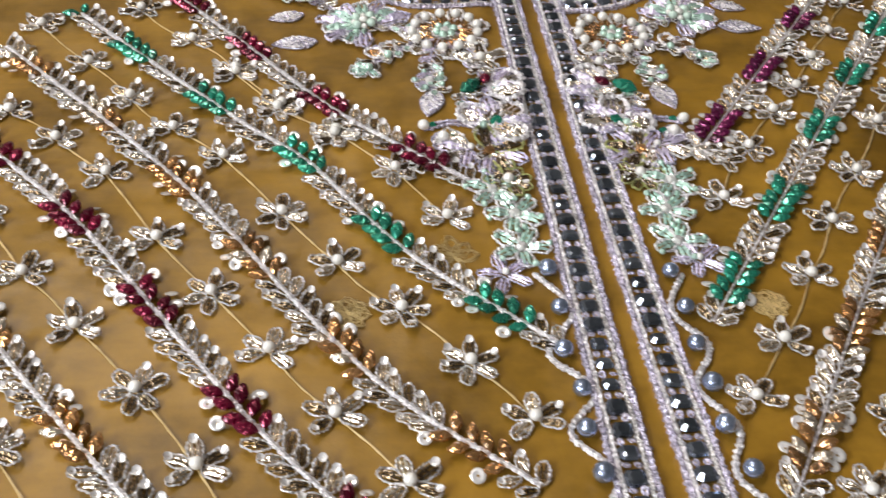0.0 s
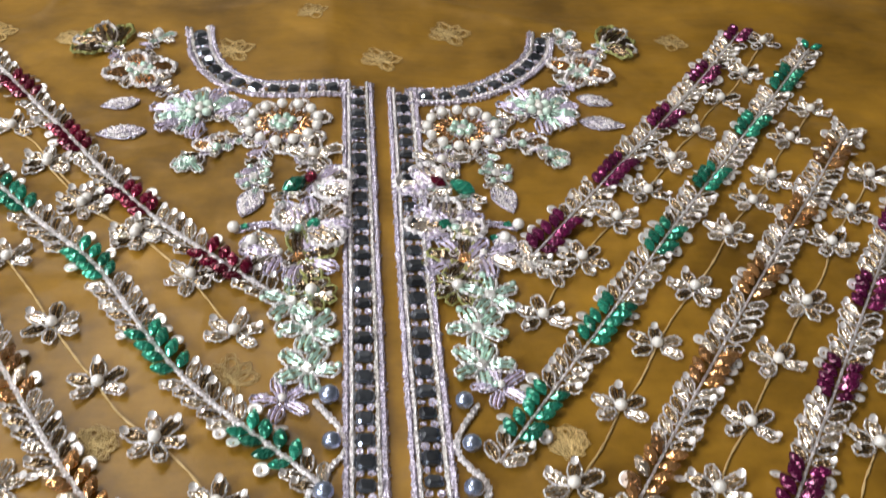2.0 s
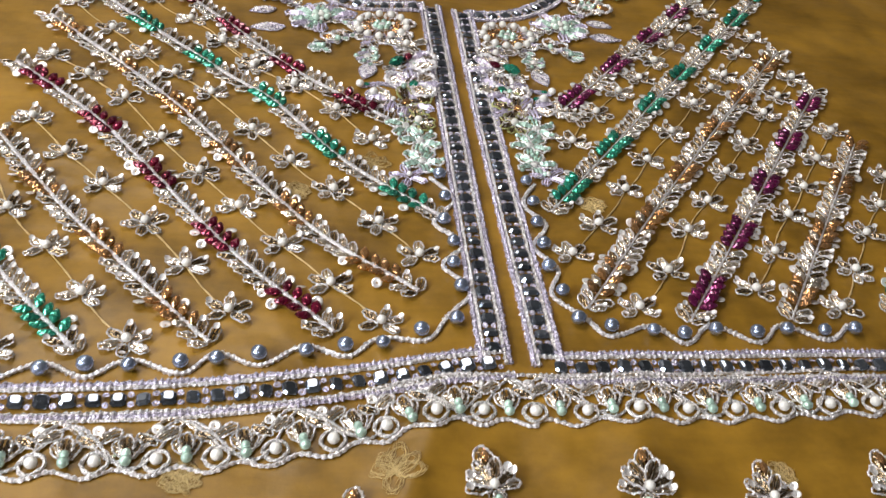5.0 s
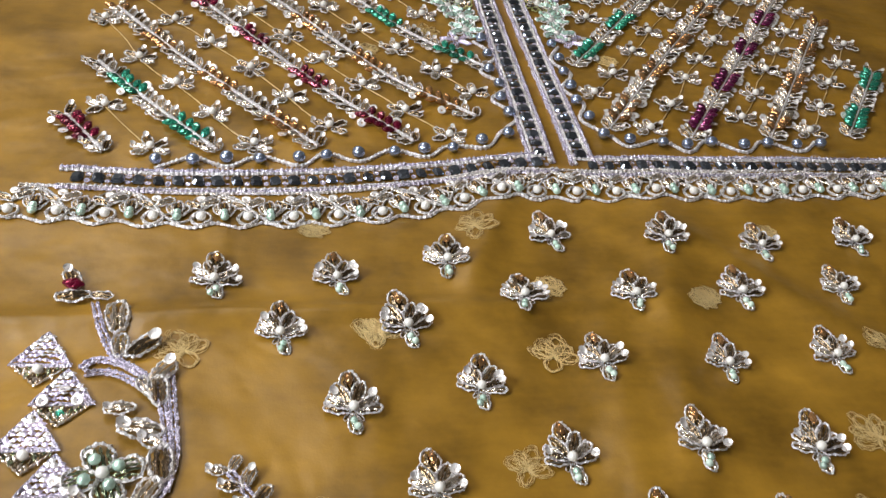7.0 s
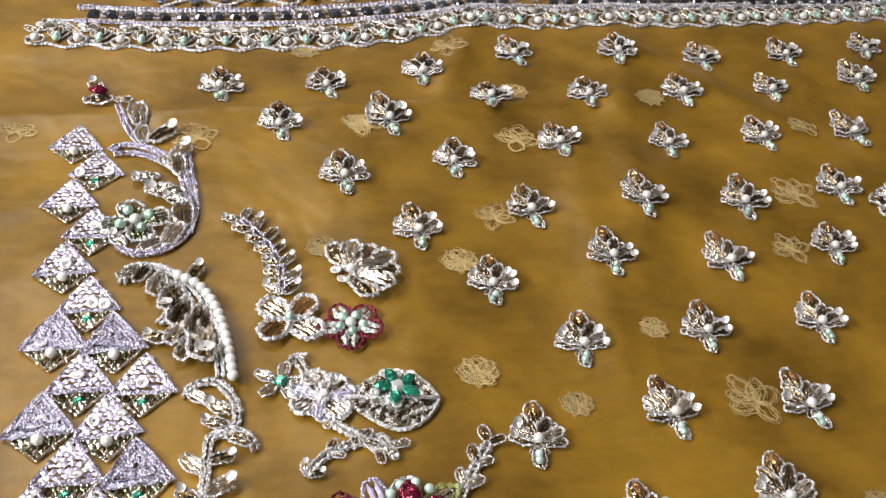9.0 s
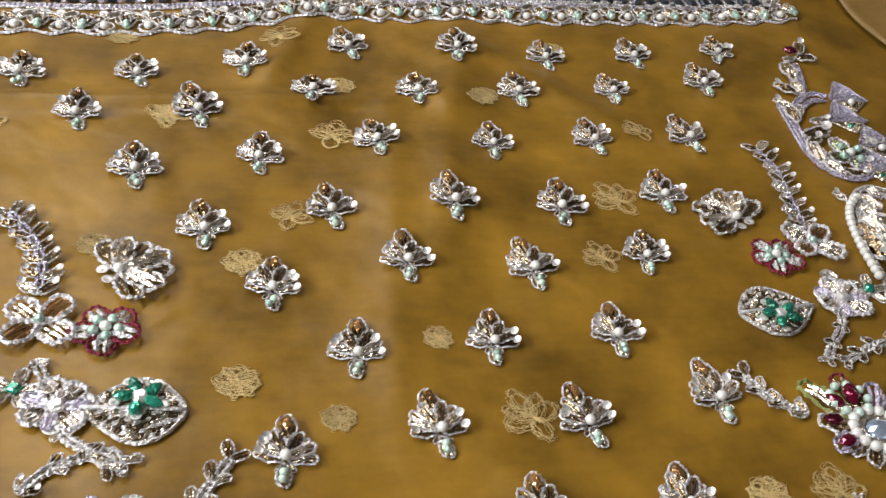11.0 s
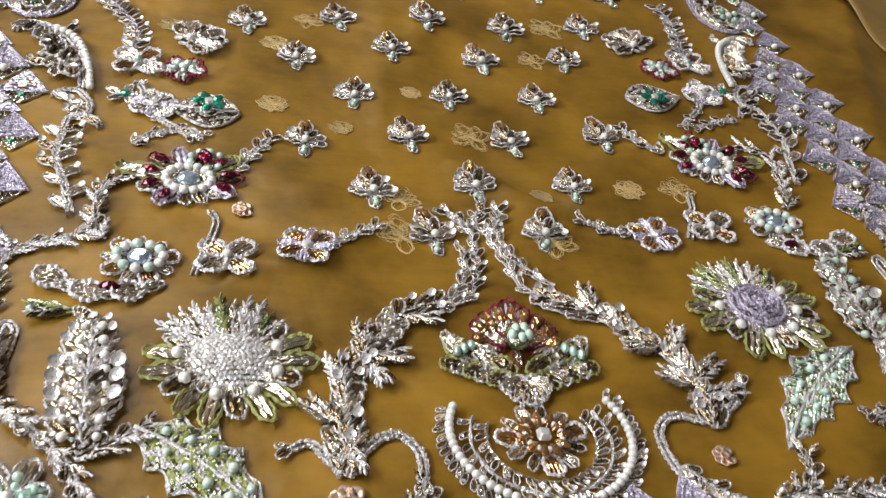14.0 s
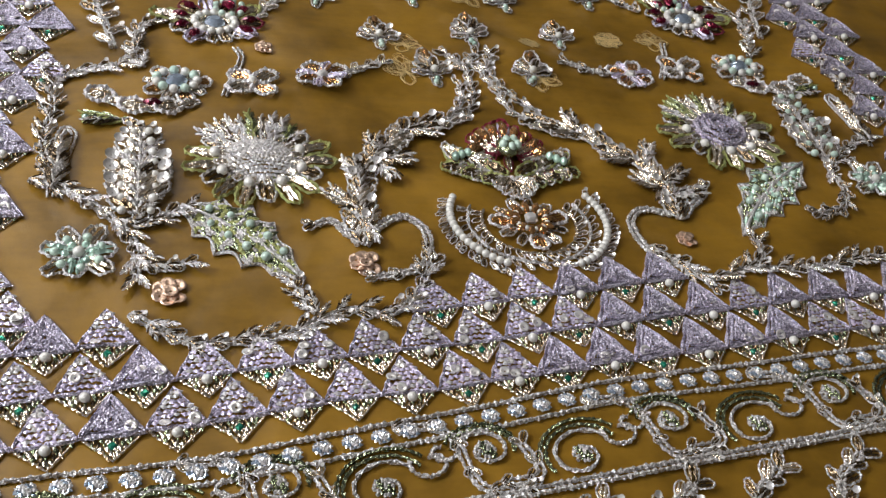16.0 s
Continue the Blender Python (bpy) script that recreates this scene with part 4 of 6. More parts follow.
LEAVES = (LEAF, LEAF_LIGHT, LEAF)
GREEN_LEAF = leaf_mesh("leaf", 0.0118, 0.0062, LIME, SMOKE)
LIME_PETAL = leaf_mesh("petal", 0.0165, 0.0060, LIME, CHAMPAGNE, 0.00065)
LILAC_PETAL = leaf_mesh("petal", 0.0118, 0.0058, LILAC, LILAC_SEQUIN)
RED_PETAL = leaf_mesh("petal", 0.0100, 0.0086, RED_THREAD, SILVER, 0.0007)
RUBY_PETAL = leaf_mesh("petal", 0.0135, 0.0064, RED_THREAD, SMOKE, 0.0005)
LOTUS_PETAL = leaf_mesh("petal", 0.0150, 0.0068, RED_THREAD, CHAMPAGNE, 0.0005)
LOTUS_CROWN = leaf_mesh("petal", 0.0150, 0.0092, RED_THREAD, LILAC_SEQUIN, 0.0006)
LOTUS_HEART = ball_mesh("heart", 0.0058, GREEN_BUGLE, 2, 0.5)
MINT_PETAL = leaf_mesh("petal", 0.0100, 0.0064, WHITE, MINT)
MINT_WIDE = leaf_mesh("petal", 0.0130, 0.0108, SILVER, GREEN_BUGLE, 0.0008)
WIDE_PETAL = leaf_mesh("petal", 0.0130, 0.0108, WHITE, CHAMPAGNE, 0.0011)
AMBER_PETAL = leaf_mesh("petal", 0.0130, 0.0094, WHITE, AMBER, 0.0010)
RAY = drop_mesh("amber_ray", 0.0075, 0.0024, 0.0020, AMBER, 5)
MINT_RAY = drop_mesh("mint_ray", 0.0075, 0.0026, 0.0020, MINT, 5)
MPEARL = ball_mesh("mint_pearl", 0.0023, MINT_PEARL)
TINY_PEARL = ball_mesh("pearl", 0.0017, PEARL, 1)


def jewel_mesh(name, w, h, t, mat):
    """A round brilliant-cut stone."""
    bm = bmesh.new()
    rings = []
    for k, (r, z) in enumerate(((0.92, 0.0), (1.0, 0.35), (0.80, 0.72), (0.45, 1.0))):
        rings.append([bm.verts.new((math.cos(math.tau * (j + 0.5 * k) / 12) * r * w / 2, math.sin(math.tau * (j + 0.5 * k) / 12) * r * h / 2, z * t)) for j in range(12)])
    for a, b in zip(rings, rings[1:]):
        for j in range(12):
            bm.faces.new((a[j], a[(j + 1) % 12], b[j]))
            bm.faces.new((a[(j + 1) % 12], b[(j + 1) % 12], b[j]))
    bm.faces.new(rings[-1])
    return mesh_of(bm, name, mat, smooth=False)


ROUND_GEM = jewel_mesh("crystal", 0.0105, 0.0092, 0.0040, CRYSTAL)
DARK_GEM = stone_mesh("crystal", 0.0062, 0.0062, 0.0030, EMERALD)
AMBER_STUD = stone_mesh("amber_stud", 0.0048, 0.0048, 0.0026, AMBER)
CLEAR_GEM = stone_mesh("crystal", 0.0050, 0.0050, 0.0026, SEQUIN)


# ---- diamond borders ----
def diamond_meshes(w, up, down):
    """Meshes of one diamond: sequinned triangle, corded triangle, seed-bead lower half."""
    def tri(x, y):
        return 0 < y < up and abs(x) < w * (1 - y / up)

    def low(x, y):
        return -down < y < -0.0006 and abs(x) < w * 0.9 * (1 + y / down)
    seq = [beads_mesh("sequined_triangle", tri, (-w, w, 0.0006, up), 0.0021, (0.0010, 0.0013), (LILAC_SEQUIN, LILAC_SEQUIN, SEQUIN), k, 0.0010, 0.5, along=lambda x, y: 0.0, stretch=1.35) for k in (1, 2)]
    bm = bmesh.new()
    for k in range(4):
        q, h0 = 1 - k * 0.25, up * 0.08 * k
        c = [Vector((-w * q, h0, 0)), Vector((w * q, h0, 0)), Vector((0, h0 + up * q, 0))]
        pts = []
        for a, b in zip(c, c[1:] + c[:1]):
            pts += [a.lerp(b, t / 7) + Vector((0, 0, 0.0012 + 0.0003 * k)) for t in range(7)]
        tube(bm, pts, 0.00085, 5, 0.25, 0.3, closed=True)
    cordt = mesh_of(bm, "corded_triangle", LILAC, smooth=False)
    lows = [beads_mesh("seed_beads", low, (-w, w, -down, 0), 0.0019, (0.0006, 0.0010), mats, 5 + k, 0.0, 0.6, along=lambda x, y: 1.57, stretch=1.9)
            for k, mats in enumerate(((SMOKE, CHAMPAGNE, GREEN_BUGLE), (GREEN_BUGLE, SMOKE, CHAMPAGNE)))]
    return seq, cordt, lows


SEQ_TRI, CORD_TRI, LOW_TRI = diamond_meshes(0.0100, 0.0166, 0.0096)


def triangle_line(t):
    if t < 1 / 3:
        return -0.0100 + 0.0200 * t * 3, 0
    return (0.0100 * (2 - 3 * t), 0.0166 * (3 * t - 1)) if t < 2 / 3 else (-0.0100 * (3 * t - 2), 0.0166 * (3 - 3 * t))


TRI_RIM = ring_mesh("rim", triangle_line, 33, 0.0007, LILAC)


POINT_RIM = ring_mesh("point_rim", lambda t: (-0.0092 + 0.0184 * t, -0.0094 * (1 - abs(2 * t - 1))) if t < 1 else (0.0092, 0), 26, 0.0004, CHAMPAGNE)


def diamond(x, y, turn, corded, green, size=1.0):
    f = thing("diamond_motif", x, y, turn, "lilac sequined triangle over a seed-bead point" if not corded else "lilac corded triangle over a seed-bead point", "motif", "border diamonds")
    f.scale = (size, size, size)
    part("rim", TRI_RIM, f, z=0.0002, label="lilac corded edge")
    part("point_rim", POINT_RIM, f, z=0.0001, label="gold beaded edge of the lower point")
    part("triangle", CORD_TRI if corded else rnd.choice(SEQ_TRI), f, z=0.0003, label="lilac metallic triangle")
    part("seed_point", LOW_TRI[1 if green else 0], f, z=0.0002, label="olive and silver seed beads")
    if green:
        part("emerald_bead", DARK_GEM, f, 0, -0.0035, 0.0004, 0.6, 0.42, label="green crystal")
    else:
        part("pearl", PEARL_MID, f, 0, -0.0028, 0.0006, 0, 0.85)
    for k in range(3):
        if rnd.random() < 0.5:
            part("sequin", SEQ, f, rnd.uniform(-0.006, 0.006), rnd.uniform(0.0005, 0.007), 0.0022, 0, 0.8, rnd.uniform(-0.5, 0.5))


def bottom_line(x):
    return -0.5875 + 0.133 * x


for i in range(-12, 14):
    x = -0.0023 + 0.0195 * i
    for row in range(3):
        if row == 2 and not (-10 <= i <= -8 or -2 <= i <= 3):
            continue
        px = x - 0.0098 * (row % 2) - 0.003 * (row == 2)
        diamond(px + rnd.uniform(-0.0006, 0.0006), bottom_line(px) + 0.0190 * row + rnd.uniform(-0.0006, 0.0006), 0.13 + rnd.uniform(-0.06, 0.06), rnd.random() < (0.12 if px < 0.0 else 0.45 if px < 0.03 else 0.9), (i + row) % 2 == 0)
# the side borders step inwards in short slanting chains
CHAINS = [(-1, -0.2369, -0.1479, 2), (-1, -0.2348, -0.1900, 2), (-1, -0.2321, -0.2320, 4), (-1, -0.2313, -0.2705, 4), (-1, -0.2310, -0.3090, 4), (-1, -0.2300, -0.3475, 4), (-1, -0.2295, -0.3860, 3), (-1, -0.2290, -0.4245, 3),
          (-1, -0.2285, -0.4630, 3), (-1, -0.2280, -0.5015, 4), (-1, -0.2275, -0.5400, 3), (1, 0.2475, -0.1015, 2), (1, 0.2430, -0.1440, 2), (1, 0.2395, -0.1872, 4), (1, 0.2398, -0.2234, 4), (1, 0.2409, -0.2599, 4),
          (1, 0.2397, -0.2986, 4), (1, 0.2390, -0.3370, 3), (1, 0.2385, -0.3755, 3), (1, 0.2380, -0.4140, 3), (1, 0.2370, -0.4520, 2), (1, 0.2360, -0.4900, 2)]
for side, x, y, count in CHAINS:
    for k in range(count):
        diamond(x - side * 0.0108 * k, y - 0.0205 * k, rnd.uniform(-0.08, 0.08) - 0.05 * side, rnd.random() < (0.3 if side < 0 else 0.9), k % 2 == 1, 1.1)


# ---- lower corded bands and scroll lace ----
def dashed_band(ctrl):
    x0, y0 = ctrl[0]
    b = tagged(new("dashed_band"), "pair of silver cords with pale blue satin dashes between", "trim", "hem bands")
    b.matrix_world = Matrix.Translation((x0, y0, 0))
    for off in (-0.0047, 0.0047):
        part("cord", cord_mesh("cord", ctrl, 0.0009, SILVER, off, 0, 0.35, (x0, y0), rough=0.2), b)
    pad = beads_mesh("dash", lambda x, y: abs(x) < 0.0028 - 0.2 * abs(y) and abs(y) < 0.0022, (-0.004, 0.004, -0.0023, 0.0023), 0.0011, (0.0009, 0.0012), (CRYSTAL, SEQUIN, WHITE), 3, 0.001, 0.5)
    for q, d in curve(ctrl, 0.0098):
        part("dash", pad, b, q.x - x0, q.y - y0, cz(q.x, q.y) + 0.0004, math.atan2(d.y, d.x), label="pale blue satin dash")


dashed_band([(-0.26, -0.6350), (-0.1812, -0.6279), (-0.1336, -0.6243), (-0.0876, -0.6168), (-0.0342, -0.6072), (0.0131, -0.5983), (0.0685, -0.5923), (0.1281, -0.5855), (0.26, -0.573)])


def scroll(x, y, turn, size, flip):
    f = thing("scroll_motif", x, y, turn, "silver corded scroll with curled tendrils", "scroll", "hem scrolls")
    for k, (r0, r1, a0, a1, dx, dy) in enumerate(((0.016, 0.004, 0.3, 7.6, 0, 0), (0.019, 0.016, 0.2, 3.4, 0, 0), (0.010, 0.003, 2.6, 8.0, 0.024, 0.003), (0.022, 0.020, 0.4, 2.9, 0.001, 0.0))):
        pts = []
        for i in range(46):
            t = i / 45
            a, r = a0 + (a1 - a0) * t, (r0 + (r1 - r0) * t) * size
            pts.append(Vector(((math.cos(a) * r + dx * size) * flip, math.sin(a) * r * 0.82 + dy * size, 0.001)))
        bm = bmesh.new()
        tube(bm, pts, 0.0007, 5, 0.3, 0.4)
        part("cord", mesh_of(bm, "cord", GREEN_BUGLE if k % 2 else SILVER, smooth=False), f)
    part("curl_heart", CURL, f, 0, 0, 0.0004)


CURL = beads_mesh("curl_heart", lambda x, y: x * x + y * y < 0.0036 ** 2, (-0.004, 0.004, -0.004, 0.004), 0.0013, (0.0008, 0.0012), (GREEN_BUGLE, SILVER), 9, 0.001)
for i in range(-3, 4):
    x = -0.0062 + 0.069 * i
    scroll(x, bottom_line(x) - 0.0365, 0.35, 0.80, 1)
    spray("scroll_tendril", [(x - 0.030, bottom_line(x) - 0.046), (x - 0.016, bottom_line(x) - 0.043), (x - 0.020, bottom_line(x) - 0.031)], "curled silver tendril between hem scrolls", LEAVES, 0.55, 0.009, 0.0007, group="hem tendrils")
    x += 0.0360
    scroll(x, bottom_line(x) - 0.0285, 0.10, 0.62, -1)
    spray("scroll_tendril", [(x - 0.030, bottom_line(x) - 0.018), (x - 0.012, bottom_line(x) - 0.021), (x - 0.004, bottom_line(x) - 0.042), (x + 0.010, bottom_line(x) - 0.044)], "curled silver tendril between hem scrolls", LEAVES, 0.5, 0.012, 0.0007, group="hem tendrils")
line = [(x, bottom_line(x) - 0.0470) for x in (-0.26, -0.1, 0.05, 0.26)]
spray("hem_trim", line, "twisted silver hem cord", category="trim", group="hem bands")
for i in range(14):
    x = -0.225 + 0.034 * i
    spray("hem_sprig", [(x, bottom_line(x) - 0.074), (x + 0.004, bottom_line(x) - 0.063), (x + 0.016, bottom_line(x) - 0.054)], "curled silver leaf sprig under the hem cord", LEAVES, 0.9, 0.009, group="hem sprigs")


# ---- scalloped lace under the waist band ----
def lace(ctrl):
    x0, y0 = ctrl[0]
    b = tagged(new("scalloped_lace"), "scalloped silver corded lace with pearls and mint beads", "trim", "waist lace")
    b.matrix_world = Matrix.Translation((x0, y0, 0))
    part("edge_cord", cord_mesh("edge_cord", ctrl, 0.0009, WHITE, -0.0115, 0, 0.3, (x0, y0), wave=0.0018, period=0.021), b)
    part("top_cord", cord_mesh("top_cord", ctrl, 0.0009, SILVER, 0.0142, 0, 0.3, (x0, y0)), b)
    part("wave_cord", cord_mesh("wave_cord", ctrl, 0.0007, SILVER, 0.0008, 0.0005, 0.3, (x0, y0), wave=0.0105, period=0.042), b)
    part("wave_cord", cord_mesh("wave_cord", ctrl, 0.0007, SILVER, 0.003, 0.0005, 0.3, (x0, y0), wave=0.0095, period=0.042, phase=0.6), b)
    part("wave_cord", cord_mesh("wave_cord", ctrl, 0.0006, CHAMPAGNE, 0.005, 0.0005, 0.3, (x0, y0), wave=0.0085, period=0.042, phase=1.1), b)
    for i, (q, d) in enumerate(curve(ctrl, 0.0105)):
        side, a = Vector((-d.y, d.x)), math.atan2(-d.x, d.y)

        def put(nm, me, off, lift, turn, size, label=""):
            p0 = q + side * off
            part(nm, me, b, p0.x - x0, p0.y - y0, cz(p0.x, p0.y) + lift, turn, size, 0.08, label)
        if i % 2:
            put("leaf", LEAF, -0.005, 0.0005, a + 1.57 - 0.5, 0.75)
            put("leaf", LEAF_LIGHT, -0.005, 0.0005, a + 1.57 + 0.5, 0.75)
            put("leaf", LEAF, -0.005, 0.0010, a + 1.57, 0.85)
            put("mint_bead", MINT_BALL, -0.0070, 0.0008, 0, 1.1, "mint glass bead")
            put("mint_bead", MINT_BALL, -0.0035, 0.0012, 0, 0.9, "mint glass bead")
        else:
            put("ring", PEARL_RING, -0.0068, 0.0004, a, 1.0, "silver corded ring")
            put("pearl", PEARL_MID, -0.0068, 0.0006, 0, 1.1)
            put("leaf", LEAF_LIGHT, 0.0035, 0.0005, a + 0.5, 0.8)
            put("sequin", SEQ, 0.0085, 0.0010, 0, 0.9)
            put("leaf", LEAF, 0.0015, 0.0005, a + 2.6, 0.7)


PEARL_RING = ring_mesh("ring", lambda t: (math.cos(t * math.tau) * 0.0046, math.sin(t * math.tau) * 0.0046), 16, 0.0008, SILVER)
lace([(-0.266, -0.0445), (-0.235, -0.0455), (-0.1765, -0.0465), (-0.0967, -0.0385), (-0.0374, -0.0215), (0.0, -0.0195)])
lace([(0.0, -0.0195), (0.0232, -0.0193), (0.0867, -0.017), (0.1788, -0.0095), (0.259, 0.001)])


# ---- side borders ----
DARK_LEAVES, TIP_LEAVES = (LEAF, LEAF_LIGHT), tuple(TIPPED_LEAVES)
for place in (same, twin):
    frond("hooked_spray", "silver hooked stem with looped leaves and a beaked bud",
          [[(-0.2217, -0.1126), (-0.2180, -0.1262), (-0.2100, -0.1440), (-0.1993, -0.1536), (-0.1921, -0.1664), (-0.1882, -0.1836), (-0.1862, -0.1998), (-0.1892, -0.2118), (-0.1958, -0.2188), (-0.2045, -0.2212), (-0.2114, -0.2188), (-0.2153, -0.2129)],
           [(-0.1893, -0.1520), (-0.1868, -0.1735), (-0.1848, -0.1935), (-0.1868, -0.2089)],
           [(-0.2219, -0.1500), (-0.2195, -0.1462), (-0.2155, -0.1450), (-0.2075, -0.1478), (-0.1982, -0.1547)],
           [(-0.2205, -0.1525), (-0.2120, -0.1520), (-0.2040, -0.1560), (-0.1940, -0.1640)]],
          [(-0.2240, -0.1075, -0.2370, -0.1105, DARK_LEAVES), (-0.2240, -0.1075, -0.2150, -0.1090, DARK_LEAVES), (-0.2290, -0.1030, -0.2350, -0.0925, TIP_LEAVES), (-0.2110, -0.1310, -0.2122, -0.1139, DARK_LEAVES),
           (-0.2091, -0.1440, -0.2091, -0.1320, DARK_LEAVES), (-0.2060, -0.1440, -0.1950, -0.1335, TIP_LEAVES), (-0.1960, -0.1590, -0.1880, -0.1480, TIP_LEAVES), (-0.1920, -0.1700, -0.1935, -0.1560, DARK_LEAVES),
           (-0.1955, -0.1650, -0.2000, -0.1560, DARK_LEAVES), (-0.2000, -0.1705, -0.2110, -0.1722, TIP_LEAVES), (-0.1890, -0.1830, -0.2050, -0.1810, TIP_LEAVES), (-0.1885, -0.1900, -0.1975, -0.1850, TIP_LEAVES),
           (-0.1885, -0.2060, -0.1895, -0.1900, DARK_LEAVES), (-0.1960, -0.2170, -0.1900, -0.2040, DARK_LEAVES), (-0.2060, -0.2195, -0.1975, -0.2130, DARK_LEAVES), (-0.2110, -0.2170, -0.2165, -0.2090, TIP_LEAVES)],
          "side border scrolls", place, 0.0008, LILAC)
    bx, by = place(-0.2262, -0.1050)
    part("ruby_drop", DROPS["ruby"], thing("ruby_stud", bx, by, 1.4, "single ruby crystal on a silver bud", "crystal", "ruby studs"), 0, 0, 0.0026, 0, 1.0)
    hx, hy = place(-0.2079, -0.2019)
    blossom("mint_flower", hx, hy, 0.3, 4, (MINT_WIDE,), 0.92, "pale mint four-lobed beaded flower", PEARL_BIG, ring=((4, MINT_BALL, 0.0062, 1.15, "bead"), (4, SEQ, 0.0105, 0.8, "sequin")))
    string = [q for q, d in curve([(-0.1901, -0.2365), (-0.1823, -0.2427), (-0.1765, -0.2533), (-0.1722, -0.2700), (-0.1698, -0.2895)], 0.0040)]
    frond("pearl_spray", "silver curved spray edged with white pearls",
          [[(-0.2105, -0.2385), (-0.2089, -0.2306), (-0.2030, -0.2282), (-0.1952, -0.2310), (-0.1862, -0.2392), (-0.1800, -0.2500), (-0.1762, -0.2640), (-0.1740, -0.2880)],
           [(-0.1920, -0.2369), (-0.1859, -0.2490), (-0.1850, -0.2601), (-0.1838, -0.2720)], [(-0.1979, -0.2339), (-0.1938, -0.2459), (-0.1928, -0.2548), (-0.1963, -0.2606)]],
          [(-0.1860, -0.2380, -0.1815, -0.2290, TIP_LEAVES), (-0.2060, -0.2380, -0.2010, -0.2290, DARK_LEAVES), (-0.2030, -0.2290, -0.2120, -0.2360, DARK_LEAVES), (-0.1960, -0.2330, -0.1985, -0.2470, DARK_LEAVES),
           (-0.1900, -0.2400, -0.1935, -0.2560, TIP_LEAVES), (-0.1862, -0.2480, -0.1905, -0.2640, DARK_LEAVES), (-0.1905, -0.2692, -0.2010, -0.2672, TIP_LEAVES), (-0.1850, -0.2600, -0.1925, -0.2720, DARK_LEAVES),
           (-0.1800, -0.2520, -0.1835, -0.2700, DARK_LEAVES), (-0.1790, -0.2600, -0.1800, -0.2820, TIP_LEAVES), (-0.1830, -0.2690, -0.1885, -0.2800, DARK_LEAVES)],
          "side border scrolls", place, 0.0008, WHITE, [(q.x, q.y, 0.98) for q in string])
    frond("lower_spray", "silver curled scroll with looped leaves and sequins",
          [[(-0.1855, -0.2969), (-0.1834, -0.2916), (-0.1753, -0.2906), (-0.1687, -0.3017), (-0.1703, -0.3131), (-0.1771, -0.3152), (-0.1786, -0.3317), (-0.1792, -0.3470), (-0.1740, -0.3640), (-0.1693, -0.3857)], [(-0.1771, -0.3152), (-0.1674, -0.3130), (-0.1625, -0.3214)]],
          [(-0.1780, -0.3000, -0.1850, -0.2945, DARK_LEAVES), (-0.1700, -0.3050, -0.1785, -0.3000, TIP_LEAVES), (-0.1710, -0.3100, -0.1800, -0.3080, TIP_LEAVES), (-0.1720, -0.3140, -0.1630, -0.3190, DARK_LEAVES), (-0.1780, -0.3250, -0.1690, -0.3230, TIP_LEAVES),
           (-0.1785, -0.3300, -0.1860, -0.3230, DARK_LEAVES), (-0.1790, -0.3380, -0.1690, -0.3330, TIP_LEAVES), (-0.1792, -0.3420, -0.1870, -0.3360, TIP_LEAVES), (-0.1790, -0.3480, -0.1710, -0.3420, DARK_LEAVES), (-0.1780, -0.3540, -0.1860, -0.3480, TIP_LEAVES),
           (-0.1760, -0.3600, -0.1680, -0.3550, TIP_LEAVES), (-0.1740, -0.3660, -0.1820, -0.3610, DARK_LEAVES), (-0.1720, -0.3740, -0.1650, -0.3680, TIP_LEAVES), (-0.1700, -0.3820, -0.1780, -0.3760, DARK_LEAVES)],
          "side border scrolls", place, 0.0008)
for way in ([(-0.1515, -0.2469), (-0.1518, -0.2298), (-0.1575, -0.2144), (-0.1658, -0.2011)], [(0.1675, -0.2118), (0.1709, -0.1897), (0.1741, -0.1673), (0.1718, -0.1500)]):
    spray("fern_spray", way, "upright silver beaded fern with sequin tips", LEAVES, 0.85, 0.0085, 0.0008, LILAC, "side ferns", 56, tips=0.7)
for c, m in (([(-0.1243, -0.2359)], 1), ([(0.1370, -0.2043)], -1)):
    blossom("fan_flower", *c[0], -0.9 * m, 7, (LEAF, LEAF_LIGHT), 1.45, "domed fan flower of smoky bugle beads", PEARL_MID, spread=3.6, group="fan flowers", ring=((6, SEQ, 0.006, 0.9, "sequin"),))
for c in ([(-0.1492, -0.2610)], [(0.1660, -0.2218)]):
    blossom("cross_flower", *c[0], 0.78, 4, (WIDE_PETAL, AMBER_PETAL), 0.95, "four-petalled corded flower with bugle filling", MINT_BALL, group="cross flowers")
for c in ([(-0.1272, -0.2659)], [(0.1438, -0.2312)]):
    blossom("red_flower", *c[0], 0.5, 5, (RED_PETAL,), 1.05, "red-edged beaded flower with mint crystals", PEARL_MID, ring=((5, MINT_BALL, 0.0045, 1.0, "mint_bead"),), group="red flowers")
for c, m in (([(-0.1143, -0.3002)], -1), ([(0.1281, -0.2686)], 1)):
    tx, ty = c[0]
    leaf_patch("jewelled_leaf", tx - 0.016 * m * 0.9, ty + 0.004 * m, -1.5 * m, 0.033, 0.027, 1, 0.0, (SILVER, CHAMPAGNE, SMOKE), SILVER, "round silver beaded leaf set with green crystals", pearls=0, group="jewelled leaves")
    blossom("green_rosette", tx, ty, 0.3, 5, (DROPS["emerald"],), 0.8, "emerald crystal rosette with a pale stone heart", CLEAR_GEM, ring=((5, SEQ, 0.008, 0.7, "sequin"),), group="green rosettes").location.z += 0.0025
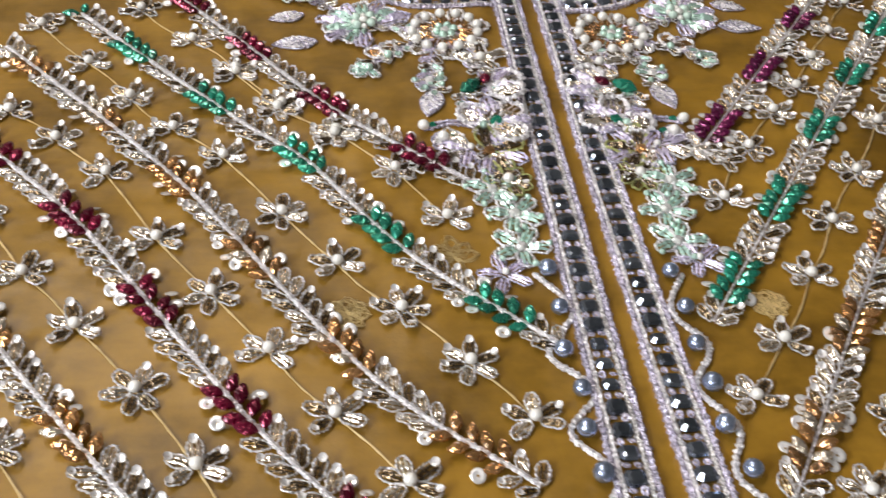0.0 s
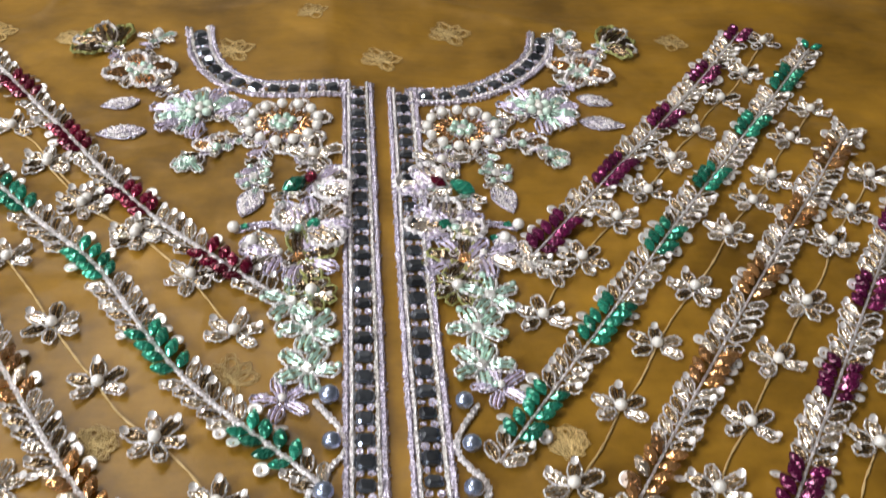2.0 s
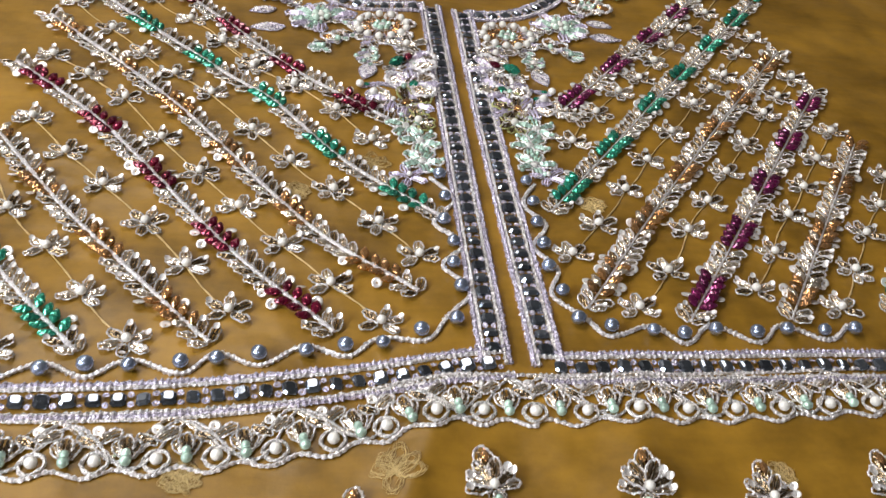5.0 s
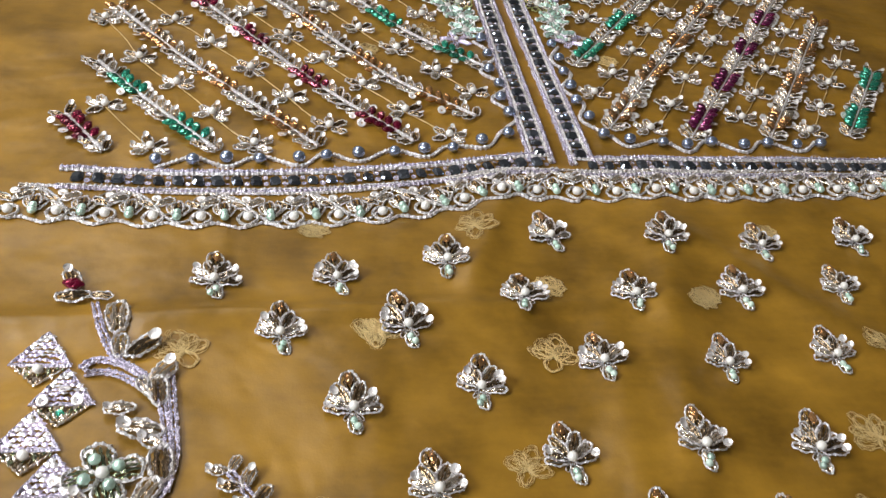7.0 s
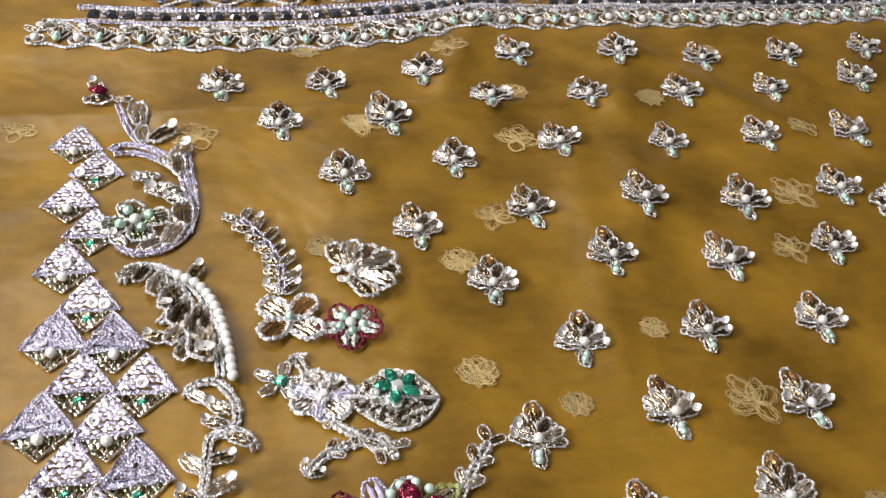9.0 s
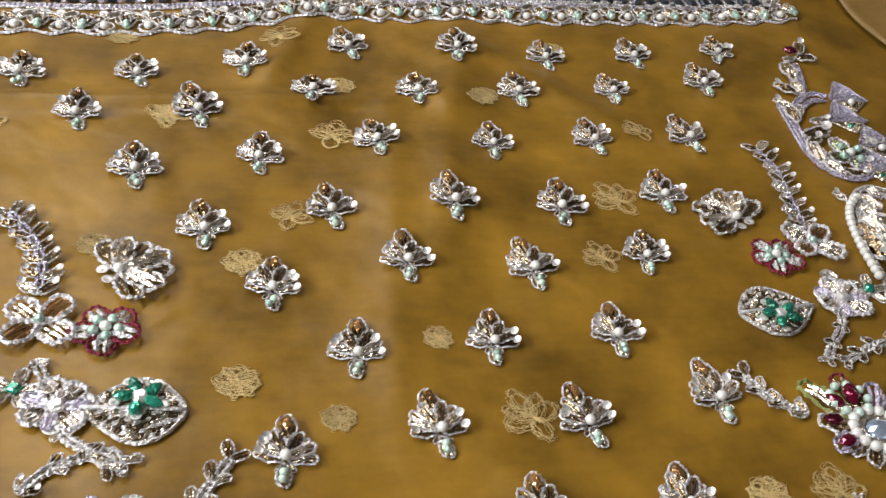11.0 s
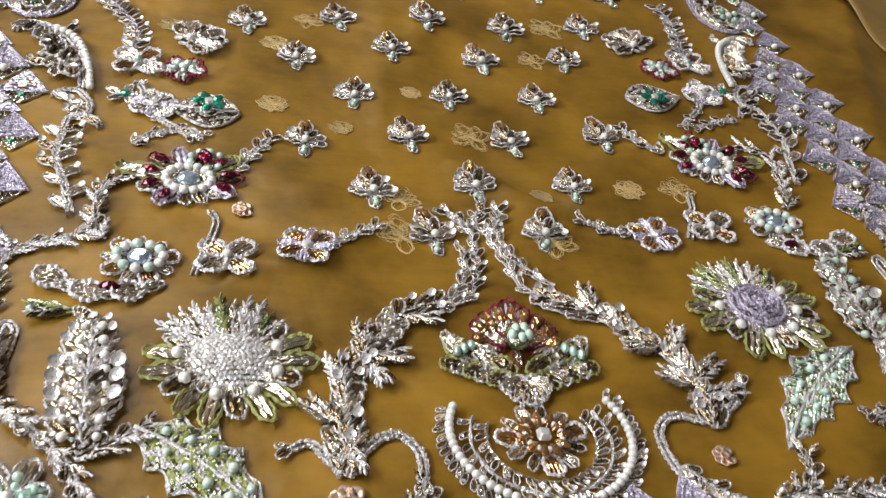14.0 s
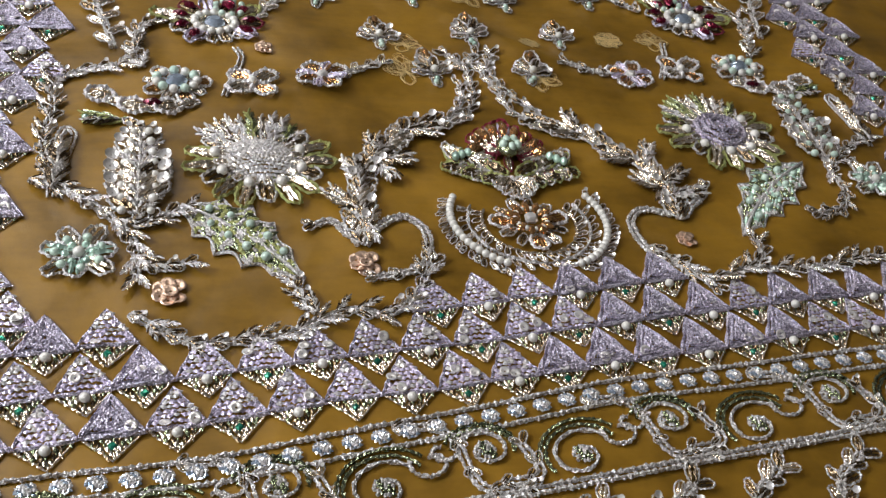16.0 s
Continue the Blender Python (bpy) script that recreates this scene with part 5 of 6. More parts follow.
for c in ([(-0.1399, -0.3003)], [(0.1619, -0.2582)]):
    blossom("round_flower", *c[0], 0.2, 7, (WIDE_PETAL, LILAC_PETAL), 0.8, "round silver flower with sequin petals", CLEAR_GEM, ring=((7, SEQ, 0.009, 1.2, "sequin"),), group="round flowers")
for c in ([(-0.1536, -0.2919)], [(0.1774, -0.2529)]):
    blossom("side_bud", *c[0], 1.0, 5, (LEAF_LIGHT,), 0.7, "small silver bud with a green crystal", DARK_GEM, 0.7, group="side buds")
for way in ([(-0.1489, -0.2791), (-0.1438, -0.2911), (-0.1400, -0.3079), (-0.1287, -0.3192), (-0.1233, -0.3247)], [twin(-0.1489, -0.2791), twin(-0.1438, -0.2911), twin(-0.1400, -0.3079), twin(-0.1287, -0.3192), twin(-0.1233, -0.3247)]):
    spray("link_spray", way, "short corded silver stem linking flowers", LEAVES, 0.6, 0.012, group="side border scrolls")


def jewel_flower(x, y, turn, m):
    f = thing("jewel_flower", x, y, turn, "large jewelled flower with blue crystal, pearl ring and ruby petals", "flower", "jewelled flowers")
    for k in range(9):
        a = -2.3 + 4.6 * k / 8 + 0.3 * m
        part("petal", (LILAC_PETAL, RUBY_PETAL, LIME_PETAL, LEAF)[k % 4], f, -math.sin(a) * 0.006, math.cos(a) * 0.006, 0.0004, a, rnd.uniform(1.3, 1.55), 0.06)
        if k != 4:
            part("ruby_drop", DROPS["ruby"], f, -math.sin(a) * 0.0130, math.cos(a) * 0.0130, 0.0024, a, 0.85, label="ruby crystal")
    for k in range(5):
        a = math.pi + (k - 2) * 0.45
        part("leaf", LEAF, f, -math.sin(a) * 0.007, math.cos(a) * 0.007, 0.0004, a, 0.95, 0.06)
    for k in range(15):
        a = math.tau * k / 15
        part("pearl", PEARL_MID, f, math.cos(a) * 0.0098, math.sin(a) * 0.0088 - 0.001, 0.0010, 0, 1.0)
    part("gem_setting", ring_mesh("gem_setting", lambda t: (math.cos(t * math.tau) * 0.0068, math.sin(t * math.tau) * 0.0058 - 0.001), 20, 0.0011, CHAMPAGNE), f, z=0.001)
    part("blue_crystal", ROUND_GEM, f, 0, -0.001, 0.0014, label="pale blue faceted crystal")
    for k in range(9):
        a = math.tau * k / 9
        part("mint_pearl", MPEARL, f, 0.0065 * m + math.cos(a) * 0.0072, 0.0125 + math.sin(a) * 0.0066, 0.0022, 0, 0.78, label="mint pearl")
    part("ruby_heart", DROPS["ruby"], f, 0.0065 * m, 0.0085, 0.0034, 0, 0.95, label="ruby crystal")


for c, m in (([(-0.1227, -0.3589)], 1), ([(0.1412, -0.3260)], -1)):
    jewel_flower(*c[0], -0.08, m)
for way in ([(-0.1024, -0.3507), (-0.0958, -0.3391), (-0.0866, -0.3247)], [(0.1180, -0.3170), (0.1068, -0.3084), (0.1012, -0.2975)]):
    spray("tendril", way, "short silver tendril with looped leaves", LEAVES, 0.75, 0.009, group="tendrils")
for way in ([(-0.1474, -0.3330), (-0.1394, -0.3246), (-0.1239, -0.3195), (-0.1192, -0.3231)], [(0.1734, -0.2829), (0.1610, -0.2855), (0.1472, -0.2920)]):
    spray("tendril", way, "short silver tendril with looped leaves", LEAVES, 0.7, 0.010, group="tendrils")


def small_jewel(x, y, turn, m):
    f = thing("oval_jewel", x, y, turn, "oval blue crystal flower ringed with mint pearls", "flower", "oval jewels")
    for k in range(9):
        a = math.tau * k / 9
        part("petal", AMBER_PETAL if k % 2 else LEAF_LIGHT, f, -math.sin(a) * 0.006, math.cos(a) * 0.005, 0.0003, a, 0.75, 0.06)
    for k in range(11):
        a = math.tau * k / 11
        part("pearl", MPEARL if k % 2 else PEARL_MID, f, math.cos(a) * 0.0090, math.sin(a) * 0.0072, 0.0016)
    part("blue_crystal", ROUND_GEM, f, 0, 0, 0.0018, 0, 0.95, label="pale blue faceted crystal")
    for k in range(6):
        u = k / 5
        part("leaf", LEAF_LIGHT if k % 2 else WIDE_PETAL, f, (-0.026 + 0.036 * u) * m, -0.013 - 0.006 * math.sin(math.pi * u), 0.0005, (1.3 + 0.7 * u) * m, 0.95, 0.08)
    part("ruby_drop", DROPS["ruby"], f, -0.006 * m, -0.017, 0.0008, 1.5, 0.9, label="ruby crystal")


for c, m in (([(-0.1404, -0.4132)], 1), ([(0.1567, -0.3746)], -1)):
    small_jewel(*c[0], 0.0, m)
for c in ([(-0.1064, -0.4108)], [(0.1207, -0.3791)]):
    blossom("cross_flower", *c[0], 0.7, 4, (AMBER_PETAL, WIDE_PETAL), 0.95, "four-petalled corded flower with amber filling", PEARL_MID, group="cross flowers")
for c, m in (([(-0.0738, -0.4051)], 1), ([(0.0897, -0.3856)], -1)):
    blossom("ball_flower", *c[0], 0.5 * m, 8, (AMBER_PETAL, LILAC_PETAL), 0.9, "round white corded flower with amber crystals", CLEAR_GEM, ring=((5, RAY, 0.003, 0.9, "amber_ray"),), group="ball flowers")
for way in ([(-0.0661, -0.4048), (-0.0565, -0.3979), (-0.0443, -0.3899)], [(0.0779, -0.3849), (0.0678, -0.3835), (0.0555, -0.3796)]):
    spray("tendril", way, "short silver tendril with looped leaves", LEAVES, 0.7, 0.010, group="tendrils")
for way in ([(-0.1197, -0.4212), (-0.1111, -0.3903), (-0.1136, -0.3795)], [(0.1076, -0.3870), (0.1162, -0.3671), (0.1201, -0.3516)]):
    spray("tendril", way, "short silver tendril with looped leaves", (), 0.6, group="tendrils", cord=0.0007)


for place in (same, twin):
    frond("side_leaf", "tall looped silver leaf with pearls beside the side vine", [[(-0.1870, -0.4930), (-0.1885, -0.4700), (-0.1860, -0.4490), (-0.1815, -0.4520), (-0.1835, -0.4700), (-0.1865, -0.4900)]],
          [(-0.1868, -0.4900, -0.1850, -0.4620, PLUMES), (-0.1868, -0.4780, -0.1845, -0.4540, PLUMES)], "side leaves", place, 0.0006, WHITE, [(-0.1858, -0.4640, 0.8), (-0.1855, -0.4740, 0.8)], "leaf")
    frond("dark_leaf", "slim smoky beaded leaf with a green tip", [[(-0.1600, -0.4400), (-0.1680, -0.4430), (-0.1790, -0.4420)]],
          [(-0.1640, -0.4415, -0.1810, -0.4390, [OLIVE_PLUME]), (-0.1640, -0.4420, -0.1800, -0.4450, PLUMES), (-0.1620, -0.4410, -0.1540, -0.4480, TIP_LEAVES)], "side leaves", place, 0.0006, LIME, [(-0.1775, -0.4420, 0.8)], "leaf", MINT_BALL)


# ---- large hem flowers ----
def sunflower(x, y, turn, m, grey):
    f = thing("sequined_sunflower", x, y, turn, "large flower with a domed sequined heart and lime-edged petals", "flower", "sequined sunflowers")
    f.scale = (1.06, 1.16, 1.1)
    for k in range(13):
        a = 0.95 + (math.tau - 1.9) * k / 12
        part("petal", LIME_PETAL if k % 3 else LEAF, f, -math.sin(a) * 0.0125, math.cos(a) * 0.0105, 0.0004, a, rnd.uniform(1.0, 1.2), 0.05)
        if k % 2:
            part("pearl", PEARL_MID, f, -math.sin(a) * 0.0175, math.cos(a) * 0.0155, 0.0010)
    for k in range(11):
        a = -0.9 + 1.8 * k / 10
        part("petal", rnd.choice(PLUMES + [OLIVE_PLUME]), f, -math.sin(a) * 0.0125, math.cos(a) * 0.0105, 0.0006, a, rnd.uniform(0.72, 0.95), 0.1)
    for k in range(16):
        a = math.tau * k / 16 + 0.1
        part("petal", LEAF_LIGHT, f, -math.sin(a) * 0.0108, math.cos(a) * 0.0092, 0.0012, a, 0.62, 0.15)
    disc = beads_mesh("sequined_heart", lambda px, py: (px / 0.0155) ** 2 + (py / 0.0135) ** 2 < 1, (-0.0155, 0.0155, -0.0135, 0.0135), 0.0017, (0.0011, 0.0015),
                      (SEQUIN, WHITE, SEQUIN) if not grey else (LILAC, LILAC_SEQUIN), 17, 0.0042, 0.35)
    part("sequined_heart", disc, f, z=0.0006, label="domed heart of silver sequins")
    for k in range(3 if grey else 0):
        rr = 0.005 + 0.0035 * k
        part("thread_ring", ring_mesh("thread_ring", lambda t: (math.cos(t * math.tau) * rr, math.sin(t * math.tau) * rr * 0.88), 26, 0.0008, LILAC), f, z=0.0047 - 0.0012 * k)


sunflower(*[(-0.1062, -0.4683)][0], 0.1, 1, False)
sunflower(*[(0.1210, -0.4347)][0], 0.3, -1, True)

# leaves beside them
for c, tip, m in (([(-0.1546, -0.5097)], [(-0.1543, -0.4480)], 1), ([(0.1701, -0.4595)], [(0.1722, -0.4001)], -1)):
    (ax, ay), (bx, by) = c[0], tip[0]
    d = Vector((bx - ax, by - ay))
    leaflets, dots = [], []
    for k in range(8):
        u = 0.10 + 0.84 * k / 7
        q, w = Vector((ax, ay)) + d * u, 0.0150 * (1.0 - 0.45 * u) * (0.75 + 0.5 * math.sin(math.pi * u))
        for s in (-1, 1):
            n = Vector((-d.y, d.x)).normalized() * s
            e = q + n * w * 0.80 + d.normalized() * w * 0.75
            leaflets.append((q.x, q.y, e.x, e.y, PLUMES + list(TIPPED_LEAVES[:2])))
            dots.append((q.x + n.x * w * 0.42, q.y + n.y * w * 0.42, rnd.uniform(0.65, 0.95)))
    frond("pearl_leaf", "serrated silver sequin leaf with pearls", [[(ax, ay), (ax + d.x * 0.5 + 0.001, ay + d.y * 0.5), (bx, by)]], leaflets, "beaded leaves", same, 0.0008, WHITE, dots, "leaf", PEARL_MID if m > 0 else MPEARL)
for c, tip, m in (([(-0.1375, -0.4985)], [(-0.0933, -0.5398)], 1), ([(0.1552, -0.4598)], [(0.1029, -0.5123)], -1)):
    (ax, ay), (bx, by) = c[0], tip[0]
    leaf_patch("green_leaf", ax, ay, math.atan2(-(bx - ax), by - ay) + 0.25 * m, math.hypot(bx - ax, by - ay) * 0.98, 0.032 if m > 0 else 0.030, 5, 0.35, (GREEN_BUGLE, LIME, SILVER) if m > 0 else (MINT, GREEN_BUGLE, SILVER), SILVER, "serrated green and silver beaded leaf with pearls", 0.25, 9, m, pearl=MPEARL)

# lotus over a pearl bowl
f = thing("lotus_flower", 0.0048, -0.4605, -0.06, "red-edged beaded lotus crown on green leaves", "flower")
f.scale = (0.92, 1.22, 1.2)
for k in range(9):
    a = -1.38 + 2.76 * k / 8
    big = 1.0 if k in (0, 8) else 1.12 if k != 4 else 1.3
    part("petal", LOTUS_PETAL if k != 4 else LOTUS_CROWN, f, -math.sin(a) * 0.0055, math.cos(a) * 0.0040 - 0.0015, 0.0004 + 0.0006 * (k % 2), a, big, 0.05)
    part("amber_drop", DROPS["amber"], f, -math.sin(a) * 0.0125, math.cos(a) * 0.0110 - 0.0015, 0.0018, a, 0.85, 0.05, label="amber crystal")
for k in range(4):
    a = -1.1 + 2.2 * k / 3
    part("petal", LOTUS_PETAL, f, -math.sin(a) * 0.0040, math.cos(a) * 0.0030 - 0.001, 0.0016, a, 0.72, 0.1)
for k in range(5):
    a = (-1.45, -1.2, 0.0, 1.2, 1.45)[k]
    part("base_petal", LOTUS_PETAL, f, (k - 2) * 0.0062, -0.0090 + 0.0006 * abs(k - 2), 0.0008, -a, 0.62, 0.05, label="red-edged amber base petal")
part("heart", LOTUS_HEART, f, 0, 0.0020, 0.0016, label="green thread dome")
for px, py in ((-0.0028, 0.0010), (0.0012, -0.0002), (0.0044, 0.0012), (-0.0008, 0.0038), (0.0030, 0.0044)):
    part("mint_pearl", MPEARL, f, px, py, 0.0044, 0, 0.9, label="mint pearl")
f = thing("leaf_collar", 0.0043, -0.4725, -0.04, "spreading green and silver leaf collar under the lotus", "leaves")
f.scale = (1.0, 1.4, 1.2)
for s in (-1, 1):
    for k in range(6):
        part("leaf", (GREEN_LEAF, LEAF, LEAF_LIGHT)[k % 3], f, s * (0.002 + 0.0040 * k), -0.0008 + 0.0011 * k, 0.0008, -s * (1.15 - 0.08 * k), 0.92, 0.1)
        part("leaf", (LEAF_LIGHT, GREEN_LEAF)[k % 2], f, s * (0.001 + 0.0042 * k), -0.0030 + 0.0010 * k, 0.0004, -s * (1.95 - 0.06 * k), 0.86, 0.08)
    for k in range(3):
        part("bead", MINT_BALL, f, s * (0.019 + 0.0030 * k), 0.0070 - 0.0012 * k, 0.0022, 0, 0.9, label="mint glass bead")
    part("curl", GREEN_LEAF, f, s * 0.024, 0.0030, 0.0010, -s * 0.5, 0.8, 0.05)
for k in range(7):
    part("leaf", LEAF if k % 2 else LEAF_LIGHT, f, 0, -0.003, 0.0006, math.pi + 0.36 * (k - 3), 0.90, 0.06)
mx, my = [(0.0042, -0.5067)][0]
f = thing("medallion", mx, my, -0.05, "round amber and silver beaded medallion with a dark crystal", "flower")
for k in range(11):
    a = math.tau * k / 11 + 0.15
    part("amber_drop", DROPS["amber"], f, -math.sin(a) * 0.0045, math.cos(a) * 0.0042, 0.0022, a, rnd.uniform(0.62, 0.85), 0.1, label="amber crystal")
    part("petal", (LEAF_LIGHT, SPRIG_DARK[0], AMBER_PETAL)[k % 3], f, -math.sin(a + 0.28) * 0.0075, math.cos(a + 0.28) * 0.0070, 0.0006, a + 0.28, 0.78, 0.08)
    part("pearl", TINY_PEARL, f, -math.sin(a + 0.28) * 0.0070, math.cos(a + 0.28) * 0.0066, 0.0026, 0, 0.8)
part("heart", CLEAR_GEM, f, 0, 0, 0.0032, 0, 1.1, label="clear crystal")
for r, mat in ((0.0205, CHAMPAGNE), (0.0265, SILVER)):
    bm = bmesh.new()
    tube(bm, [Vector((math.cos(a) * r, math.sin(a) * r * 0.92, 0.0012)) for a in (2.7 + (6.9 - 2.7) * i / 50 for i in range(51))], 0.0007, 5, 0.3, 0.3, bead=0.25)
    part("bowl_cord", mesh_of(bm, "bowl_cord", mat, smooth=False), f)
    for i in range(0, 20):
        a = 2.8 + 4.0 * i / 19
        part("leaf", rnd.choice(SPRIG_DARK + SPRIG_PALE), f, math.cos(a) * r, math.sin(a) * r * 0.92, 0.0006, a - 1.57 + rnd.uniform(0.5, 0.9), 0.5, 0.1)
for i in range(44):
    a = 2.75 + 4.1 * i / 43
    if 4.35 < a < 5.15:
        continue
    part("pearl", PEARL_MID, f, math.cos(a) * 0.0340, math.sin(a) * 0.0310 + 0.002, 0.0008, 0, 0.82)
    part("leaf", rnd.choice(SPRIG_DARK + SPRIG_PALE), f, math.cos(a) * 0.0350, math.sin(a) * 0.0320 + 0.002, 0.0003, a - 1.57 + rnd.uniform(0.5, 1.0), 0.5, 0.1)

# twin arching vines and hooks
def feathered(way, tips, cords, label):
    """An arching vine: bare cords at the top, then a stem crowded with plumes."""
    leaves = []
    for i, (q, d) in enumerate(curve(way, 0.0056)[1:]):
        for s in (-1, 1):
            a = s * math.radians(rnd.uniform(20, 34))
            u = Vector((d.x * math.cos(a) - d.y * math.sin(a), d.x * math.sin(a) + d.y * math.cos(a))) * -rnd.uniform(0.0095, 0.0125)
            leaves.append((q.x, q.y, q.x + u.x, q.y + u.y, DARK_LEAVES + TIP_LEAVES[:1]))
    for bare in cords:
        for i, (q, d) in enumerate(curve(bare, 0.0050)[1:-1]):
            n = Vector((-d.y, d.x)) * (0.0030 if i % 2 else -0.0030) - d * 0.0062
            leaves.append((q.x, q.y, q.x + n.x, q.y + n.y, SPRIG_DARK + SPRIG_PALE))
    for tx, ty in tips:
        q = min((q for q, d in curve(way, 0.004)), key=lambda q: abs((q - Vector((tx, ty))).length - 0.019))
        n = Vector((-(ty - q.y), tx - q.x)) * 0.14
        for e in (-1, 1):
            leaves.append((q.x, q.y, tx + n.x * e, ty + n.y * e, PLUMES))
    frond("arched_vine", label, cords + [way], leaves, "arched vines", same, 0.0006)


feathered([(-0.0215, -0.4346), (-0.0339, -0.4395), (-0.0425, -0.4460), (-0.0499, -0.4563), (-0.0571, -0.4661), (-0.0630, -0.4774), (-0.0666, -0.4915), (-0.0685, -0.5081), (-0.0669, -0.5207)],
          [(-0.0217, -0.4450), (-0.0551, -0.4467), (-0.0374, -0.4654), (-0.0690, -0.4647), (-0.0492, -0.4823), (-0.0626, -0.4982), (-0.0811, -0.4867), (-0.0640, -0.5230)],
          [[(-0.0060, -0.3979), (-0.0074, -0.4142), (-0.0137, -0.4278), (-0.0215, -0.4346)], [(0.0, -0.3850), (-0.0003, -0.4054), (-0.0048, -0.4229), (-0.0121, -0.4330), (-0.0215, -0.4356)]],
          "arching silver vine crowded with pointed looped leaves")
feathered([(0.0227, -0.4300), (0.0375, -0.4378), (0.0513, -0.4435), (0.0604, -0.4555), (0.0697, -0.4612), (0.0742, -0.4729), (0.0759, -0.4880), (0.0749, -0.5025)],
          [(0.0430, -0.4215), (0.0489, -0.4600), (0.0787, -0.4464), (0.0591, -0.4734), (0.0903, -0.4664), (0.0951, -0.4838), (0.0700, -0.4950)],
          [[(0.0069, -0.3860), (0.0119, -0.4083), (0.0157, -0.4238), (0.0227, -0.4300)], [(0.0100, -0.3845), (0.0157, -0.4034), (0.0228, -0.4167), (0.0304, -0.4230)]],
          "arching silver vine crowded with pointed looped leaves")
for way in ([(-0.0669, -0.5207), (-0.0590, -0.5080), (-0.0493, -0.5029), (-0.0421, -0.5094), (-0.0414, -0.5205), (-0.0451, -0.5313), (-0.0534, -0.5363), (-0.0643, -0.5386)], [(-0.0690, -0.5207), (-0.0730, -0.5146), (-0.0790, -0.5067), (-0.0857, -0.5084)],
            [(0.0721, -0.4990), (0.0601, -0.4957), (0.0514, -0.5029), (0.0510, -0.5165), (0.0553, -0.5263), (0.0656, -0.5327), (0.0734, -0.5452)], [(0.0825, -0.4943), (0.0923, -0.4859), (0.0944, -0.4807)]):
    spray("hook_scroll", way, "hooked silver corded scroll", LEAVES, 0.7, 0.010, 0.0009, SILVER, "hook scrolls", skip=0.55, angle=24)
for way in ([(0.0020, -0.3848), (0.0045, -0.3771), (0.0080, -0.3730)], [(0.0100, -0.3858), (0.0140, -0.3782), (0.0160, -0.3721)], [(-0.0010, -0.3880), (-0.0040, -0.3800), (-0.0085, -0.3760)]):
    spray("tendril", way, "short silver tendril with looped leaves", LEAVES, 0.7, 0.008, group="tendrils")

# running vines over the diamonds and along the sides
RUNNING = [
    [(-0.1548, -0.5563), (-0.1432, -0.5647), (-0.1317, -0.5708), (-0.1163, -0.5702), (-0.1025, -0.5689), (-0.0899, -0.5618), (-0.0770, -0.5563), (-0.0624, -0.5580), (-0.0498, -0.5463), (-0.0427, -0.5306)],
    [(-0.0896, -0.5575), (-0.0932, -0.5517), (-0.0958, -0.5452)],
    [(0.0548, -0.5203), (0.0615, -0.5307), (0.0730, -0.5410), (0.0937, -0.5350), (0.1154, -0.5344), (0.1391, -0.5309), (0.1619, -0.5254)],
    [(0.0937, -0.5350), (0.1037, -0.5273), (0.1063, -0.5182)],
    [(-0.1955, -0.4824), (-0.1788, -0.4912), (-0.1637, -0.5055), (-0.1549, -0.5191), (-0.1535, -0.5369)],
    [(-0.1877, -0.4824), (-0.1931, -0.4574), (-0.1916, -0.4369), (-0.1923, -0.4148), (-0.1822, -0.4046), (-0.1665, -0.3997)],
    [(-0.1555, -0.5110), (-0.1461, -0.5056), (-0.1365, -0.5000)],
    [(-0.1543, -0.5269), (-0.1464, -0.5334), (-0.1362, -0.5311)],
    [(-0.1558, -0.4011), (-0.1593, -0.3846), (-0.1580, -0.3669), (-0.1497, -0.3594)],
    [(0.1696, -0.3613), (0.1772, -0.3352), (0.1775, -0.3175), (0.1670, -0.3104)],
    [(0.2117, -0.3610), (0.2134, -0.3911), (0.2160, -0.4097)],
    [(0.1686, -0.4653), (0.1828, -0.4494), (0.2014, -0.4366)],
    [(0.1686, -0.4653), (0.1696, -0.4802), (0.1593, -0.4944), (0.1473, -0.4961)],
]
for way in RUNNING:
    spray("running_vine", way, "running silver vine with looped leaves and sequins", (*PLUMES, LEAF), 0.72, 0.0080, 0.0008, group="running vines", angle=30)
for c in ([(-0.1737, -0.5265)], [(0.1889, -0.4727)]):
    blossom("corner_flower", *c[0], 0.4, 7, (LEAF_LIGHT, MINT_PETAL), 1.2, "corner flower of silver petals with pearls and mint beads", PEARL_BIG, ring=((7, MPEARL, 0.0085, 0.8, "pearl"), (6, MINT_BALL, 0.005, 0.8, "bead")), group="corner flowers")
for c, s in (([(-0.0682, -0.5313)], 1.0), ([(-0.1411, -0.5458)], 1.0), ([(0.0731, -0.5160)], 0.7), ([(-0.0996, -0.3784)], 0.7)):
    f = thing("blush_rosette", *c[0], 0, "small rosette of blush translucent sequins", "rosette", "blush rosettes")
    for k in range(7):
        a = math.tau * k / 7
        part("sequin", BLUSH_SEQ, f, math.cos(a) * 0.0042 * s, math.sin(a) * 0.0042 * s, 0.0008, 0, s, rnd.uniform(-0.2, 0.2)) if k else None
    part("sequin", BLUSH_SEQ, f, 0, 0, 0.0014, 0, s)


# ---- neckline posies ----
PAD_LEAF = {}


